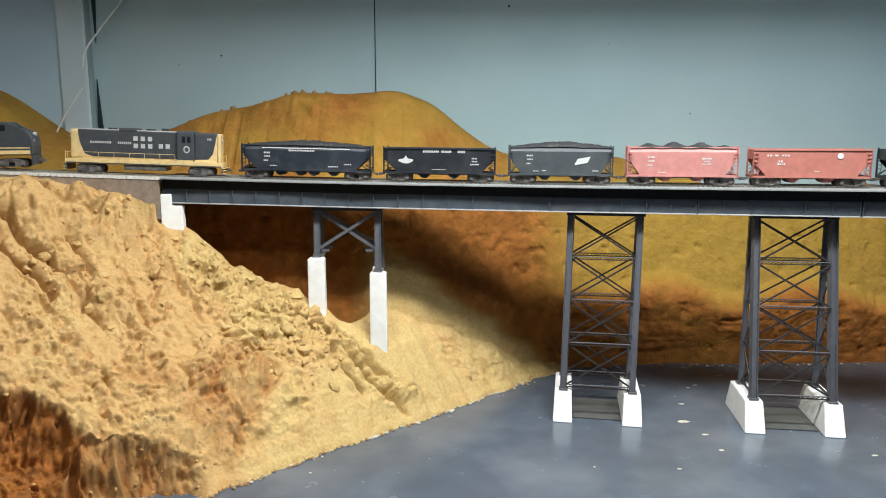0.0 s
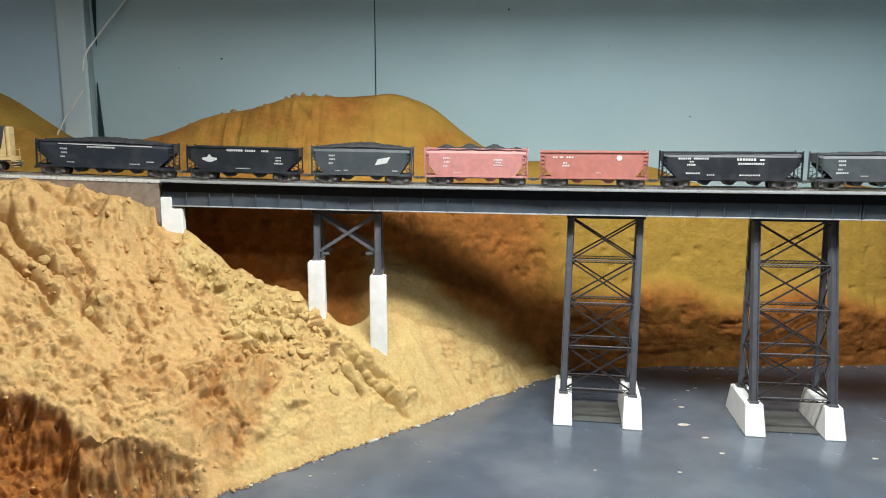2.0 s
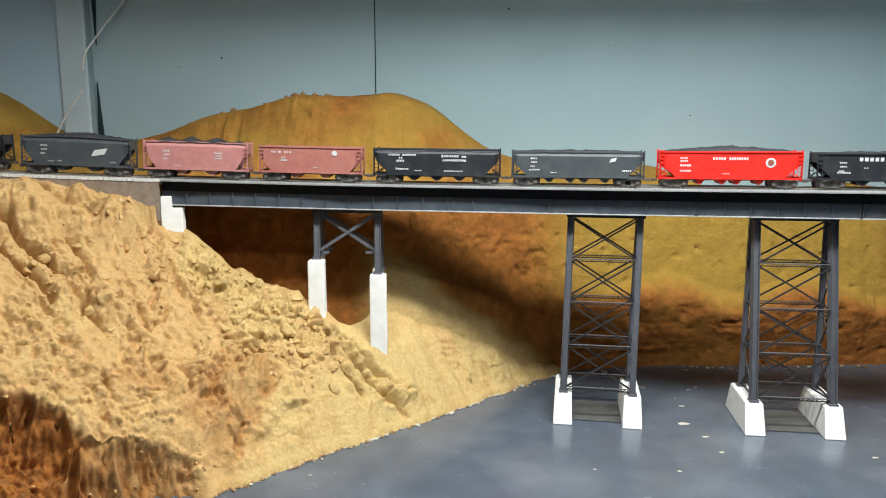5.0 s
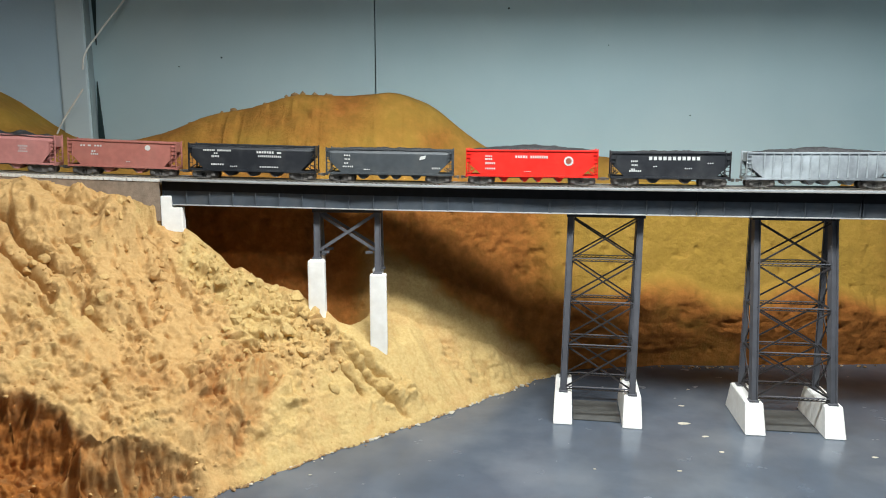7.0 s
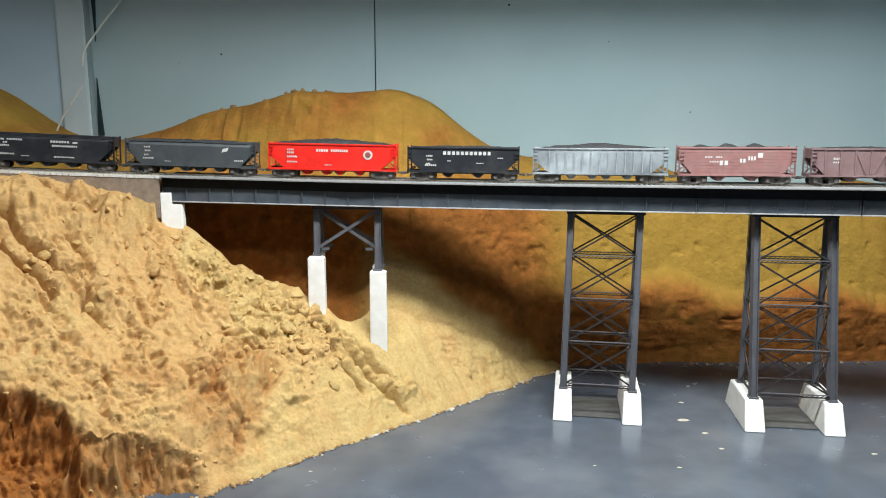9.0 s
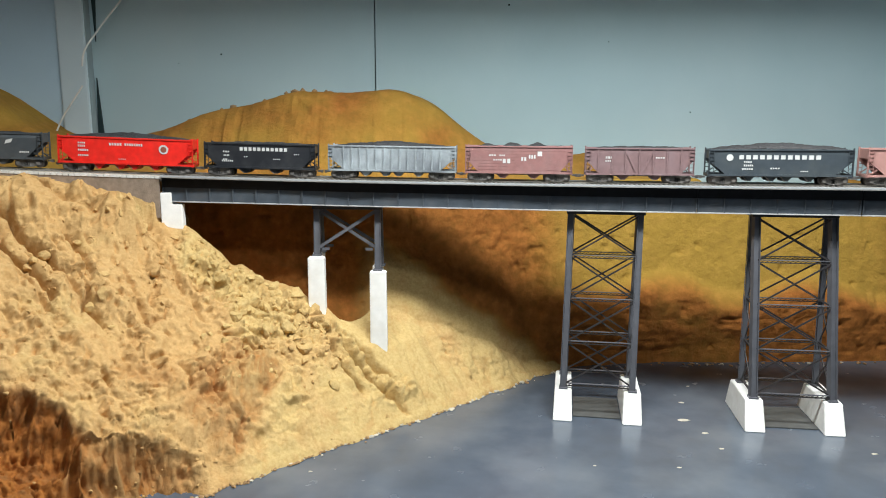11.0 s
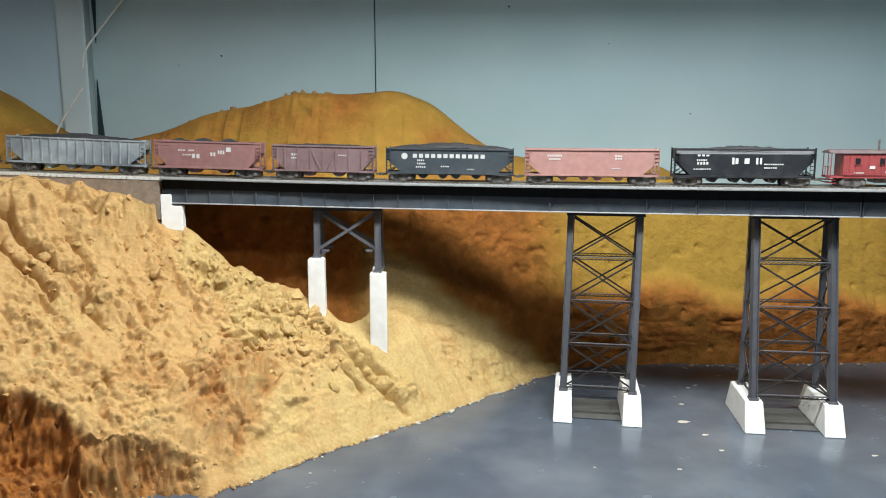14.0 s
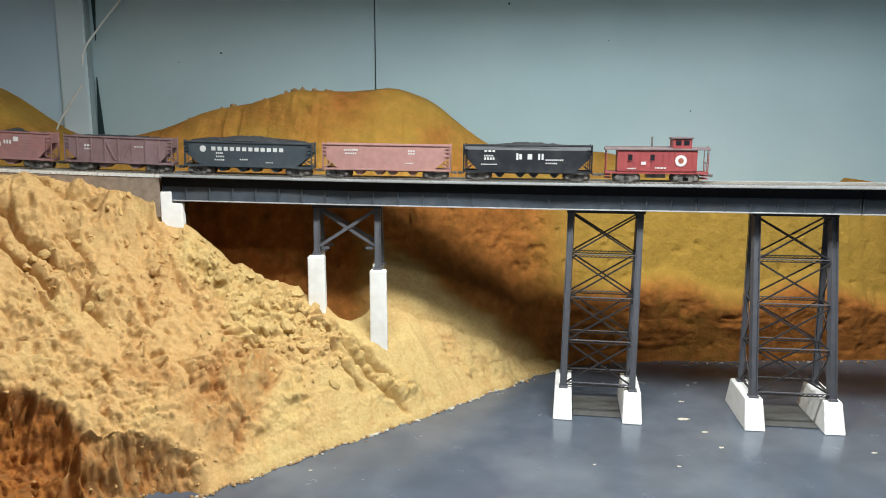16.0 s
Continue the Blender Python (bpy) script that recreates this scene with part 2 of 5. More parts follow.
def build_room():
    bm = box(bmesh.new(), -0.660, -0.1225, WALL_Y, WALL_Y + 0.02, -0.4, 2.4)
    setting("wall_north_1", bm, BACKDROP, "pale grey-blue painted backdrop panel behind the hills", "wall")
    bm = box(bmesh.new(), -0.1205, 3.4, WALL_Y + 0.001, WALL_Y + 0.021, -0.4, 2.4)
    setting("wall_north_2", bm, BACKDROP, "pale grey-blue painted backdrop panel beside a thin seam", "wall")
    bm = box(bmesh.new(), -3.4, 3.4, WALL_Y + 0.024, WALL_Y + 0.10, -0.4, 2.4)
    setting("wall_north_3", bm, GAP_DARK, "dark wall behind the backdrop panels", "wall")
    # corner post, a little proud of the panels
    bm = box(bmesh.new(), -0.677, -0.6285, 1.335, WALL_Y - 0.002, -0.4, 2.4, 0.003)
    setting("trim_post", bm, POST_PAINT, "pale painted corner post beside the backdrop", "trim")
    # darker strip added so the post's side reads as shaded
    bm = box(bmesh.new(), -0.6282, -0.6268, 1.339, WALL_Y - 0.002, -0.4, 2.4)
    setting("trim_shade_strip", bm, POST_SHADE, "grey-blue strip painted as the shaded side of the corner post", "trim")
    # the side panel runs from the post towards the camera
    bm = bmesh.new()
    a = [bm.verts.new(v) for v in ((-0.6785, 1.340, -0.4), (-0.6785, 1.340, 2.4), (-3.3, 1.16, 2.4), (-3.3, 1.16, -0.4))]
    b = [bm.verts.new(v) for v in ((-0.6865, 1.357, -0.4), (-0.6865, 1.357, 2.4), (-3.3, 1.178, 2.4), (-3.3, 1.178, -0.4))]
    bm.faces.new(a), bm.faces.new(b[::-1])
    for i in range(4):
        j = (i + 1) % 4
        bm.faces.new((a[j], a[i], b[i], b[j]))
    setting("wall_northwest", bm, SIDE_PAINT, "blue-grey painted side panel in the corner", "wall")
    # the dark gap where a panel stands off the post
    bm = prism(bmesh.new(), [(-0.6222, 0.482), (-0.6262, 0.38), (-0.6160, 0.38)], WALL_Y - 0.004, WALL_Y - 0.0005)
    prism(bm, [(-0.6255, 0.74), (-0.6080, 0.74), (-0.6190, 0.545)], WALL_Y - 0.004, WALL_Y - 0.0005)
    setting("trim_gap", bm, GAP_DARK, "dark wedge-shaped gap beside the corner post", "gap")
    for name, b in (("wall_west", (-3.5, -3.4, -2.6, 1.5)), ("wall_east", (3.4, 3.5, -2.6, 1.5)), ("wall_south", (-3.5, 3.5, -2.7, -2.6))):
        setting(name, box(bmesh.new(), b[0], b[1], b[2], b[3], -0.9, 2.45), ROOM, "plain off-white wall of the layout room", "wall")
    setting("ceiling", box(bmesh.new(), -3.5, 3.5, -2.7, 1.5, 2.4, 2.5), ROOM, "plain off-white ceiling", "ceiling")
    setting("floor", box(bmesh.new(), -3.5, 3.5, -2.7, 1.5, -0.95, -0.9), ROOM_FLOOR, "dull brown vinyl floor", "floor")
    # table edge under the river
    setting("layout_fascia", box(bmesh.new(), -3.4, 3.4, 0.30, 0.32, -0.9, -0.004), ROOM, "plain front board of the layout", "fascia")


def build_lamps():
    lamp = thing("strip_lamp", "white enamel strip lamp hung over the layout", "lamp")
    bm = bmesh.new()
    y0, y1, z0 = LAMP_Y - 0.09, LAMP_Y + 0.09, LAMP_Z + 0.012
    # unseen hood added to keep lamp light off the upper backdrop
    prism_x(bm, [(y0, z0 - 0.035), (y0 + 0.03, z0 + 0.03), (y1 - 0.03, z0 + 0.03), (y1, z0 - SHADE_LIP), (y1 + 0.003, z0 - SHADE_LIP), (y1 - 0.028, z0 + 0.034),
                 (y0 + 0.028, z0 + 0.034), (y0 - 0.003, z0 - 0.035)], LAMP_X - 0.58, LAMP_X + 0.58)
    part("hood", bm, FIXTURE, lamp)
    for x in (LAMP_X - 0.35, LAMP_X + 0.35):
        part("hanger", box(bmesh.new(), x - 0.004, x + 0.004, LAMP_Y - 0.004, LAMP_Y + 0.004, z0 + 0.034, 2.4), FIXTURE, lamp)
    # unseen housing added around the fill light
    room = thing("ceiling_lamp", "unseen white ceiling lamp added as fill", "lamp")
    part("housing", box(bmesh.new(), 0.08, 1.32, -1.36, -1.04, 2.35, 2.4, 0.01), FIXTURE, room)


# drop of the hood's far lip, set to darken the upper backdrop
SHADE_LIP = 0.061


def build_wire():
    cu = bpy.data.curves.new("wire", "CURVE")
    cu.dimensions, cu.bevel_depth, cu.bevel_resolution = "3D", 0.0016, 2
    for pts in ([(-0.530, 1.352, 0.66), (-0.566, 1.345, 0.612), (-0.598, 1.322, 0.560), (-0.615, 1.300, 0.520), (-0.618, 1.297, 0.498)],
                [(-0.6195, 1.296, 0.465), (-0.640, 1.296, 0.437), (-0.660, 1.296, 0.408), (-0.672, 1.296, 0.385)]):
        sp = cu.splines.new("BEZIER")
        sp.bezier_points.add(len(pts) - 1)
        for b, p in zip(sp.bezier_points, pts):
            b.co, b.handle_left_type, b.handle_right_type = p, "AUTO", "AUTO"
    cu.materials.append(WIRE)
    tagged(new("wire", cu), "thin white wire hanging down over the corner post", "wire")


# ---- water ----
def build_water():
    setting("water", box(bmesh.new(), -3.395, 3.395, 0.32, WALL_Y + 0.018, -0.02, 0.0), WATER, "glossy slate-grey painted river surface", "water")


# ---- earth ----
def value_noise(px, py, seed):
    """Smooth noise in -1..1 on arrays."""
    ix, iy = np.floor(px).astype(np.int64), np.floor(py).astype(np.int64)
    fx, fy = px - ix, py - iy
    fx, fy = fx * fx * fx * (fx * (fx * 6 - 15) + 10), fy * fy * fy * (fy * (fy * 6 - 15) + 10)

    def rnd(a, b):
        h = (a * 374761393 + b * 668265263 + seed * 974711) & 0xFFFFFFFF
        h = ((h ^ (h >> 13)) * 1274126177) & 0xFFFFFFFF
        return ((h ^ (h >> 16)) & 0xFFFF) / 32767.5 - 1
    a, b, c, d = rnd(ix, iy), rnd(ix + 1, iy), rnd(ix, iy + 1), rnd(ix + 1, iy + 1)
    return (a * (1 - fx) + b * fx) * (1 - fy) + (c * (1 - fx) + d * fx) * fy


def fbm(px, py, seed, octaves=4, gain=0.5):
    total, amp, norm = 0.0, 1.0, 0.0
    for i in range(octaves):
        total = total + amp * value_noise(px * 2 ** i + 17.3 * i, py * 2 ** i - 9.1 * i, seed + i)
        norm += amp
        amp *= gain
    return total / norm


def ridged(px, py, seed, octaves=3):
    total, amp, norm = 0.0, 1.0, 0.0
    for i in range(octaves):
        total = total + amp * (1 - 2 * np.abs(value_noise(px * 2 ** i, py * 2 ** i, seed + 31 * i)))
        norm += amp
        amp *= 0.5
    return total / norm


def step(a, b, v):
    t = np.clip((v - a) / (b - a), 0, 1)
    return t * t * (3 - 2 * t)


def smooth_line(v, xs, ys, r=0.03):
    """A bent line through a few points, with its corners rounded."""
    return sum(np.interp(v + k * r, xs, ys) for k in (-1.5, -0.75, 0, 0.75, 1.5)) / 5


def inland(x, y):
    """Distance from the near shore, and the way along it."""
    return -0.684 * (x + 0.256) + 0.73 * (y - 0.749), 0.73 * (x + 0.256) + 0.684 * (y - 0.749)


def face_y(x):
    return smooth_line(x, (-1.3, -0.5, -0.3, -0.09, 0.03, 0.10, 0.18, 0.35, 0.8, 2.2),
                       (1.05, 1.075, 1.078, 1.064, 1.100, 1.134, 1.172, 1.206, 1.214, 1.22), 0.02)


def hill_top(x):
    return smooth_line(x, (-1.2, -0.81, -0.752, -0.726, -0.699, -0.671, -0.642, -0.56, -0.467, -0.388, -0.302, -0.242, -0.188, -0.135, -0.085, -0.022, 0.06, 0.10, 0.16, 0.22, 0.278, 0.345, 0.40, 0.44, 0.50, 2.2),
                       (0.50, 0.478, 0.447, 0.427, 0.407, 0.389, 0.379, 0.370, 0.390, 0.422, 0.439, 0.456, 0.452, 0.456, 0.460, 0.436, 0.374, 0.352, 0.340, 0.343, 0.351, 0.341, 0.330, 0.300, 0.262, 0.262), 0.012) + 0.039 * np.exp(-((x - 0.740) / 0.020) ** 2)


def stroke(x, y, pts, width, keen=False):
    """1 on a bent line in plan, falling off to its sides, to a keen edge or a round one."""
    best = np.full(np.shape(x + y), 9.0)
    for (ax, ay), (bx, by) in zip(pts, pts[1:]):
        dx, dy = bx - ax, by - ay
        t = np.clip(((x - ax) * dx + (y - ay) * dy) / (dx * dx + dy * dy), 0, 1)
        best = np.minimum(best, np.hypot(x - ax - t * dx, y - ay - t * dy))
    return np.exp(-best / width) if keen else np.exp(-(best / width) ** 2)


def slope_height(x, y):
    """The near hill: its height, and its shares of brown (earth and painted shade) and of pale earth."""
    yc = np.minimum(y, track_y(x) - 0.022 + 0.28 * step(-0.15, 0.02, x) + 0.3 * (1 - step(-0.42, -0.36, x)))
    n, q = inland(x, yc)
    edge = 0.007 * fbm(q * 45, q * 0 + 3.1, 8, 4)
    m = n + 0.014 * fbm(q * 7, n * 7, 5, 3) * step(0.02, 0.12, n) * (1 - step(0.2, 0.28, n)) + edge
    z = np.interp(m, (-0.05, -0.004, 0.0, 0.004, 0.012, 0.07, 0.14, 0.23, 0.26, 0.30, 0.34, 0.45, 0.8),
                  (-0.05, -0.004, -0.001, 0.006, 0.013, 0.088, 0.157, 0.236, 0.266, 0.302, 0.322, 0.335, 0.342))
    on = step(0.0, 0.03, m)
    wx, wy = x + 0.006 * fbm(x * 30, y * 30, 301, 3), y + 0.006 * fbm(x * 30, y * 30, 307, 3)
    crag = np.maximum(stroke(wx, wy, [(-0.32, 0.985), (-0.258, 0.980), (-0.19, 0.985), (-0.12, 1.0)], 0.038), stroke(wx, wy, [(-0.25, 0.94), (-0.19, 0.95)], 0.03))
    crag = np.clip(crag * 1.3, 0, 1)
    fan = np.clip(1.2 * stroke(x, y, [(-0.15, 0.905), (-0.10, 0.93)], 0.035), 0, 1)
    calm = 1 - 0.75 * fan
    # the steep bank at the foot of the near side
    ys = smooth_line(x, (-0.60, -0.457, -0.422, -0.374, -0.327, -0.284, -0.248, -0.20), (0.74, 0.727, 0.738, 0.728, 0.756, 0.768, 0.770, 0.79), 0.008)
    t = ys + 0.012 * fbm(x * 28, y * 9, 311, 3) - y
    reach = 1 - step(-0.30, -0.245, x)
    z = z - reach * (0.052 * step(0.0, 0.024, t) - 0.034 * step(0.032, 0.09, t))
    v = n + z
    fibre = np.abs(value_noise(x * 110 + 4 * fbm(x * 16, v * 12, 313), v * 14, 317)) + 0.6 * np.abs(value_noise(x * 240 + 3 * fbm(x * 20, v * 20, 319), v * 40, 331))
    scarp = reach * step(-0.003, 0.008, t) * (1 - 0.5 * step(0.05, 0.10, t))
    d = -0.017 * scarp * fibre * step(0.0, 0.03, m)
    z = z + 0.014 * stroke(wx, wy, [(-0.400, 0.698), (-0.362, 0.726), (-0.320, 0.752)], 0.006) * reach
    # a fibrous face turned to the river
    side = 0.964 * (-0.213 - x) + 0.265 * (y - 0.907) + 0.008 * fbm(x * 20, y * 20, 337, 3)
    span = step(0.775, 0.81, y) * (1 - step(0.89, 0.925, y))
    z = z + 0.017 * step(-0.004, 0.018, side) * (1 - step(0.04, 0.10, side)) * span
    flank = span * step(-0.012, 0.0, side) * (1 - step(0.035, 0.065, side))
    d = d - 0.008 * flank * fibre
    # hollows, crevices and run-off grooves
    z = z - 0.009 * stroke(wx, wy, [(-0.345, 0.812), (-0.325, 0.820)], 0.020)
    for pts, w, deep in (([(-0.560, 0.892), (-0.493, 0.877), (-0.464, 0.862)], 0.0038, 0.014), ([(-0.545, 0.862), (-0.490, 0.850), (-0.455, 0.836)], 0.0036, 0.012),
                      ([(-0.50, 0.845), (-0.452, 0.822)], 0.004, 0.008), ([(-0.470, 0.905), (-0.440, 0.895), (-0.425, 0.872)], 0.005, 0.009),
                      ([(-0.456, 0.866), (-0.425, 0.848), (-0.398, 0.835)], 0.0045, 0.009), ([(-0.40, 0.91), (-0.372, 0.885), (-0.352, 0.865)], 0.004, 0.006),
                      ([(-0.360, 0.955), (-0.335, 0.925)], 0.0035, 0.006), ([(-0.33, 0.93), (-0.305, 0.905)], 0.0035, 0.005),
                      ([(-0.430, 0.968), (-0.405, 0.975), (-0.392, 0.985)], 0.003, 0.008), ([(-0.52, 0.94), (-0.47, 0.935), (-0.445, 0.94)], 0.005, 0.008),
                      ([(-0.143, 0.984), (-0.120, 0.972), (-0.096, 0.965), (-0.049, 0.956)], 0.0032, 0.014), ([(-0.114, 1.001), (-0.09, 0.994), (-0.067, 0.992)], 0.0030, 0.012),
                      ([(-0.158, 0.968), (-0.132, 0.950), (-0.105, 0.942)], 0.0030, 0.011), ([(-0.128, 0.992), (-0.10, 0.98), (-0.075, 0.976)], 0.0026, 0.011),
                      ([(-0.275, 0.90), (-0.235, 0.905), (-0.215, 0.925)], 0.0035, 0.008), ([(-0.31, 0.845), (-0.29, 0.825)], 0.0035, 0.006)):
        d = d - 2.1 * deep * stroke(wx, wy, pts, w * 0.85, True)
    # hummocks beside the line
    for cx, cy, r, h in ((-0.470, 0.962, 0.020, 0.014), (-0.425, 0.968, 0.018, 0.013), (-0.400, 0.958, 0.012, 0.010), (-0.56, 0.90, 0.05, 0.012), (-0.62, 0.92, 0.05, 0.012), (-0.515, 0.945, 0.02, 0.006),
                        (-0.505, 0.925, 0.040, 0.020), (-0.452, 0.940, 0.026, 0.024), (-0.418, 0.946, 0.024, 0.034), (-0.397, 0.950, 0.014, 0.030), (-0.352, 0.995, 0.022, 0.012), (-0.318, 0.992, 0.018, 0.010), (-0.275, 0.995, 0.020, 0.014), (-0.245, 0.992, 0.014, 0.010), (-0.205, 0.990, 0.014, 0.008)):
        z = z + h * np.exp(-(((wx - cx) ** 2 + (wy - cy) ** 2) / r ** 2) ** 1.5)
    lumps = fbm(x * 15, y * 15, 11, 3, 0.45)
    wq, wv = q + 0.007 * fbm(q * 25, v * 25, 301, 3), v * 0.72 + 0.007 * fbm(q * 25, v * 25, 307, 3)
    knobs = fbm(wq * 34, wv * 34, 211, 4, 0.55)
    clods = ridged(wq * 48, wv * 48, 14, 4)
    crumb = fbm(wq * 150, wv * 150, 17, 3, 0.6)
    crack = np.exp(-(value_noise(wq * 36 - wv * 12, wv * 15 + wq * 6, 27) / 0.07) ** 2) * step(0.0, 0.4, fbm(wq * 17, wv * 17, 341, 2))
    pits = step(0.50, 0.62, value_noise(wq * 125, wv * 85, 347)) * step(-0.2, 0.3, fbm(wq * 12, wv * 12, 349, 2))
    facets = np.abs(value_noise(wq * 70, wv * 62, 401)) + 0.55 * np.abs(value_noise(wq * 150, wv * 140, 409)) + 0.3 * np.abs(value_noise(wq * 310, wv * 300, 419))
    shelf = step(-0.15, 0.35, fbm(wq * 20, wv * 20, 431, 3))
    quiet = on * calm * (1 - 0.7 * step(0.31, 0.37, m))
    z = z + quiet * 0.012 * lumps
    d = d + quiet * (0.0055 * knobs + (0.0110 + 0.0070 * crag) * (facets - 0.4) * (0.25 + 0.75 * shelf) + 0.0115 * (clods - 0.25) * crag + 0.0048 * (clods - 0.2) * (1 - crag) + 0.0030 * crumb * (0.5 + 1.8 * crag) - 0.0095 * crack * (1 - crag) - 0.0065 * pits)
    d = d * on
    # behind the crest under the bridge the ground falls away
    z = z - 1.25 * np.clip(y - (track_y(x) - 0.022), 0, 0.08) * step(-0.385, -0.36, x) * (1 - step(-0.17, -0.09, x))
    # the line's own ground, level under the track
    away = np.abs(y - track_y(x))
    left = 1 - step(-0.390, -0.377, x)
    z = z + (deck_z(x) - 0.0045 - z) * left * (1 - step(0.028, 0.040, away))
    d = d * step(0.03, 0.05, away)
    z = np.where((x > -0.388) & (away < 0.06), np.minimum(z, 0.268), z)
    # brown earth, deepened as painted shade in scarp, hollow, cracks and pits
    brown = np.clip(scarp * (0.55 + 0.60 * fibre) * (1.6 - 1.0 * step(-0.43, -0.33, x)) + 0.42 * flank * (0.5 + fibre) + 0.35 * stroke(wx, wy, [(-0.345, 0.812), (-0.325, 0.820)], 0.018) + 0.22 * crack * (1 - crag) + 0.10 * pits - 0.3 * crag, 0, 1)
    pale = np.clip(crag + fan + step(-0.28, -0.16, x), 0, 1)
    return z, d, brown, pale


def build_earth():
    """One sheet: the near slope, then the cliff, then the land and hills behind it."""
    xs = np.concatenate([np.arange(-3.39, -0.74, 0.02), np.arange(-0.74, -0.02, 0.0017), np.arange(-0.02, 0.24, 0.0024), np.arange(0.24, 0.86, 0.0034), np.arange(0.86, 3.39, 0.02)])
    nx = len(xs)
    fy = face_y(xs) + 0.006 * fbm(xs * 20, xs * 0 + 1, 61, 3)
    cut = 1 - step(-0.43, -0.36, xs)
    rows_x, rows_y, rows_z, rows_o, rows_b, rows_p = [], [], [], [], [], []

    def add(x, y, z, o, b, p=1.0):
        rows_p.append(np.ones(nx) * p)
        rows_x.append(x), rows_y.append(y), rows_z.append(z), rows_o.append(o), rows_b.append(b)

    a = np.concatenate([np.linspace(0, 0.30, 22)[:-1], np.linspace(0.30, 1.0, 400)])
    for t in a:
        y = 0.34 + (fy - 0.34) * t
        z, d, earth, pale = slope_height(xs, y)
        d = d * np.clip((1 - t) * 25, 0, 1)
        near = step(-0.12, -0.02, y - fy) * (1 - cut)
        brown = np.clip(earth + 0.5 * near * (1 - step(-0.20, -0.12, xs)), 0, 1)
        add(xs + 0.48 * d, y - 0.52 * d, np.maximum(z + 0.71 * d, -0.012), 0.25 * near * step(0.1, 0.2, xs), brown, pale)
    foot = rows_z[-1]
    top = np.minimum(hill_top(xs), deck_z(xs) - 0.010)
    right = step(0.12, 0.26, xs)
    talus = step(-0.23, -0.13, xs) * (1 - step(0.12, 0.20, xs))
    for t in np.linspace(0, 1, 96)[1:]:
        z = foot + (top - foot) * t
        strata = ridged(xs * 7 + 2 * fbm(xs * 9, z * 9, 31), z * 62 + 1.2 * fbm(xs * 11, z * 20, 36, 3), 52, 3)
        broken = np.clip(fbm(xs * 9 + 7, z * 14, 58, 3) * 1.8 + 0.5, 0, 1)
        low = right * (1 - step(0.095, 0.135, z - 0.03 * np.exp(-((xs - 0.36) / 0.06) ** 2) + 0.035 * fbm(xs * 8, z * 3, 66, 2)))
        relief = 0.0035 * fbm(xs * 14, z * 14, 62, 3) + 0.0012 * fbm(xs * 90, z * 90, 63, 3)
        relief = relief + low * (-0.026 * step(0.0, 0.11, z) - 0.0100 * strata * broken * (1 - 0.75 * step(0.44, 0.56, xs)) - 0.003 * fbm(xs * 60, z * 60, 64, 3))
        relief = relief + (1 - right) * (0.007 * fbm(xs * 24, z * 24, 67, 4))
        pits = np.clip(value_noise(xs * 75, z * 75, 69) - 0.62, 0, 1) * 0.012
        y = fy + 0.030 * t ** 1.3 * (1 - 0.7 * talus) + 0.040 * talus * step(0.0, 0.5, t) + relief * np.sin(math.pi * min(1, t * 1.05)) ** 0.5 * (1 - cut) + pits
        # brown earth, spread further over the cliff to deepen the bridge's shade
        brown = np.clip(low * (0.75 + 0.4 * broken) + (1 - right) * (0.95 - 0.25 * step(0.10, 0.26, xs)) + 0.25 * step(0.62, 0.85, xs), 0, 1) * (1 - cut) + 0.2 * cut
        # sand gives way to brown along the bridge shadow's lower edge
        loose = talus * (1 - step(-0.02, 0.025, z - 0.195 + 0.74 * (xs + 0.07) + 0.04 * fbm(xs * 14, z * 14, 68, 3)))
        loose = loose * step(-0.15, -0.09, xs)
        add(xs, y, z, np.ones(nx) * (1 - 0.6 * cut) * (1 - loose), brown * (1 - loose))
    y0 = rows_y[-1]
    for t in np.linspace(0, 1, 70)[1:]:
        y = y0 + (WALL_Y - 0.001 - y0) * t
        rise = step(0.02, 0.15 - 0.02 * talus, y - y0)
        h = np.maximum(hill_top(xs) - top, 0)
        rock = np.exp(-((xs + 0.225) / 0.05) ** 2) + 0.35 * np.exp(-((xs + 0.37) / 0.06) ** 2)
        z = top + h * rise * (1 + 0.04 * fbm(xs * 9, y * 9, 71, 2)) + 0.0012 * step(0, 0.03, y - y0) * fbm(xs * 60, y * 60, 91, 3)
        d = (0.003 * fbm(xs * 22, z * 22, 92, 4) + 0.006 * rock * ridged(xs * 40, z * 40, 93, 3) - 0.010 * np.clip(value_noise(xs * 60, z * 60, 94) - 0.62, 0, 1)) * step(0.02, 0.06, y - y0) * (1 - step(0.15, 0.19, y - y0))
        y = y - d
        add(xs, y, z, np.ones(nx), np.clip(0.42 - 0.25 * (1 - step(-0.66, -0.56, xs)) + 0.6 * fbm(xs * 13, z * 16, 97, 3) + 0.25 * rock * rise, 0, 1))
    gx, gy, gz = np.array(rows_x), np.array(rows_y), np.array(rows_z)
    ny = len(gx)
    verts = np.stack([gx.ravel(), gy.ravel(), gz.ravel()], 1)
    i = np.arange(nx * ny).reshape(ny, nx)
    quads = np.stack([i[:-1, :-1].ravel(), i[:-1, 1:].ravel(), i[1:, 1:].ravel(), i[1:, :-1].ravel()], 1)
    quads = quads[verts[quads, 2].max(1) > -0.0115]
    used = np.unique(quads)
    remap = np.zeros(nx * ny, dtype=np.int64)
    remap[used] = np.arange(len(used))
    me = bpy.data.meshes.new("ground")
    me.from_pydata(verts[used].tolist(), [], remap[quads].tolist())
    me.polygons.foreach_set("use_smooth", [True] * len(me.polygons))
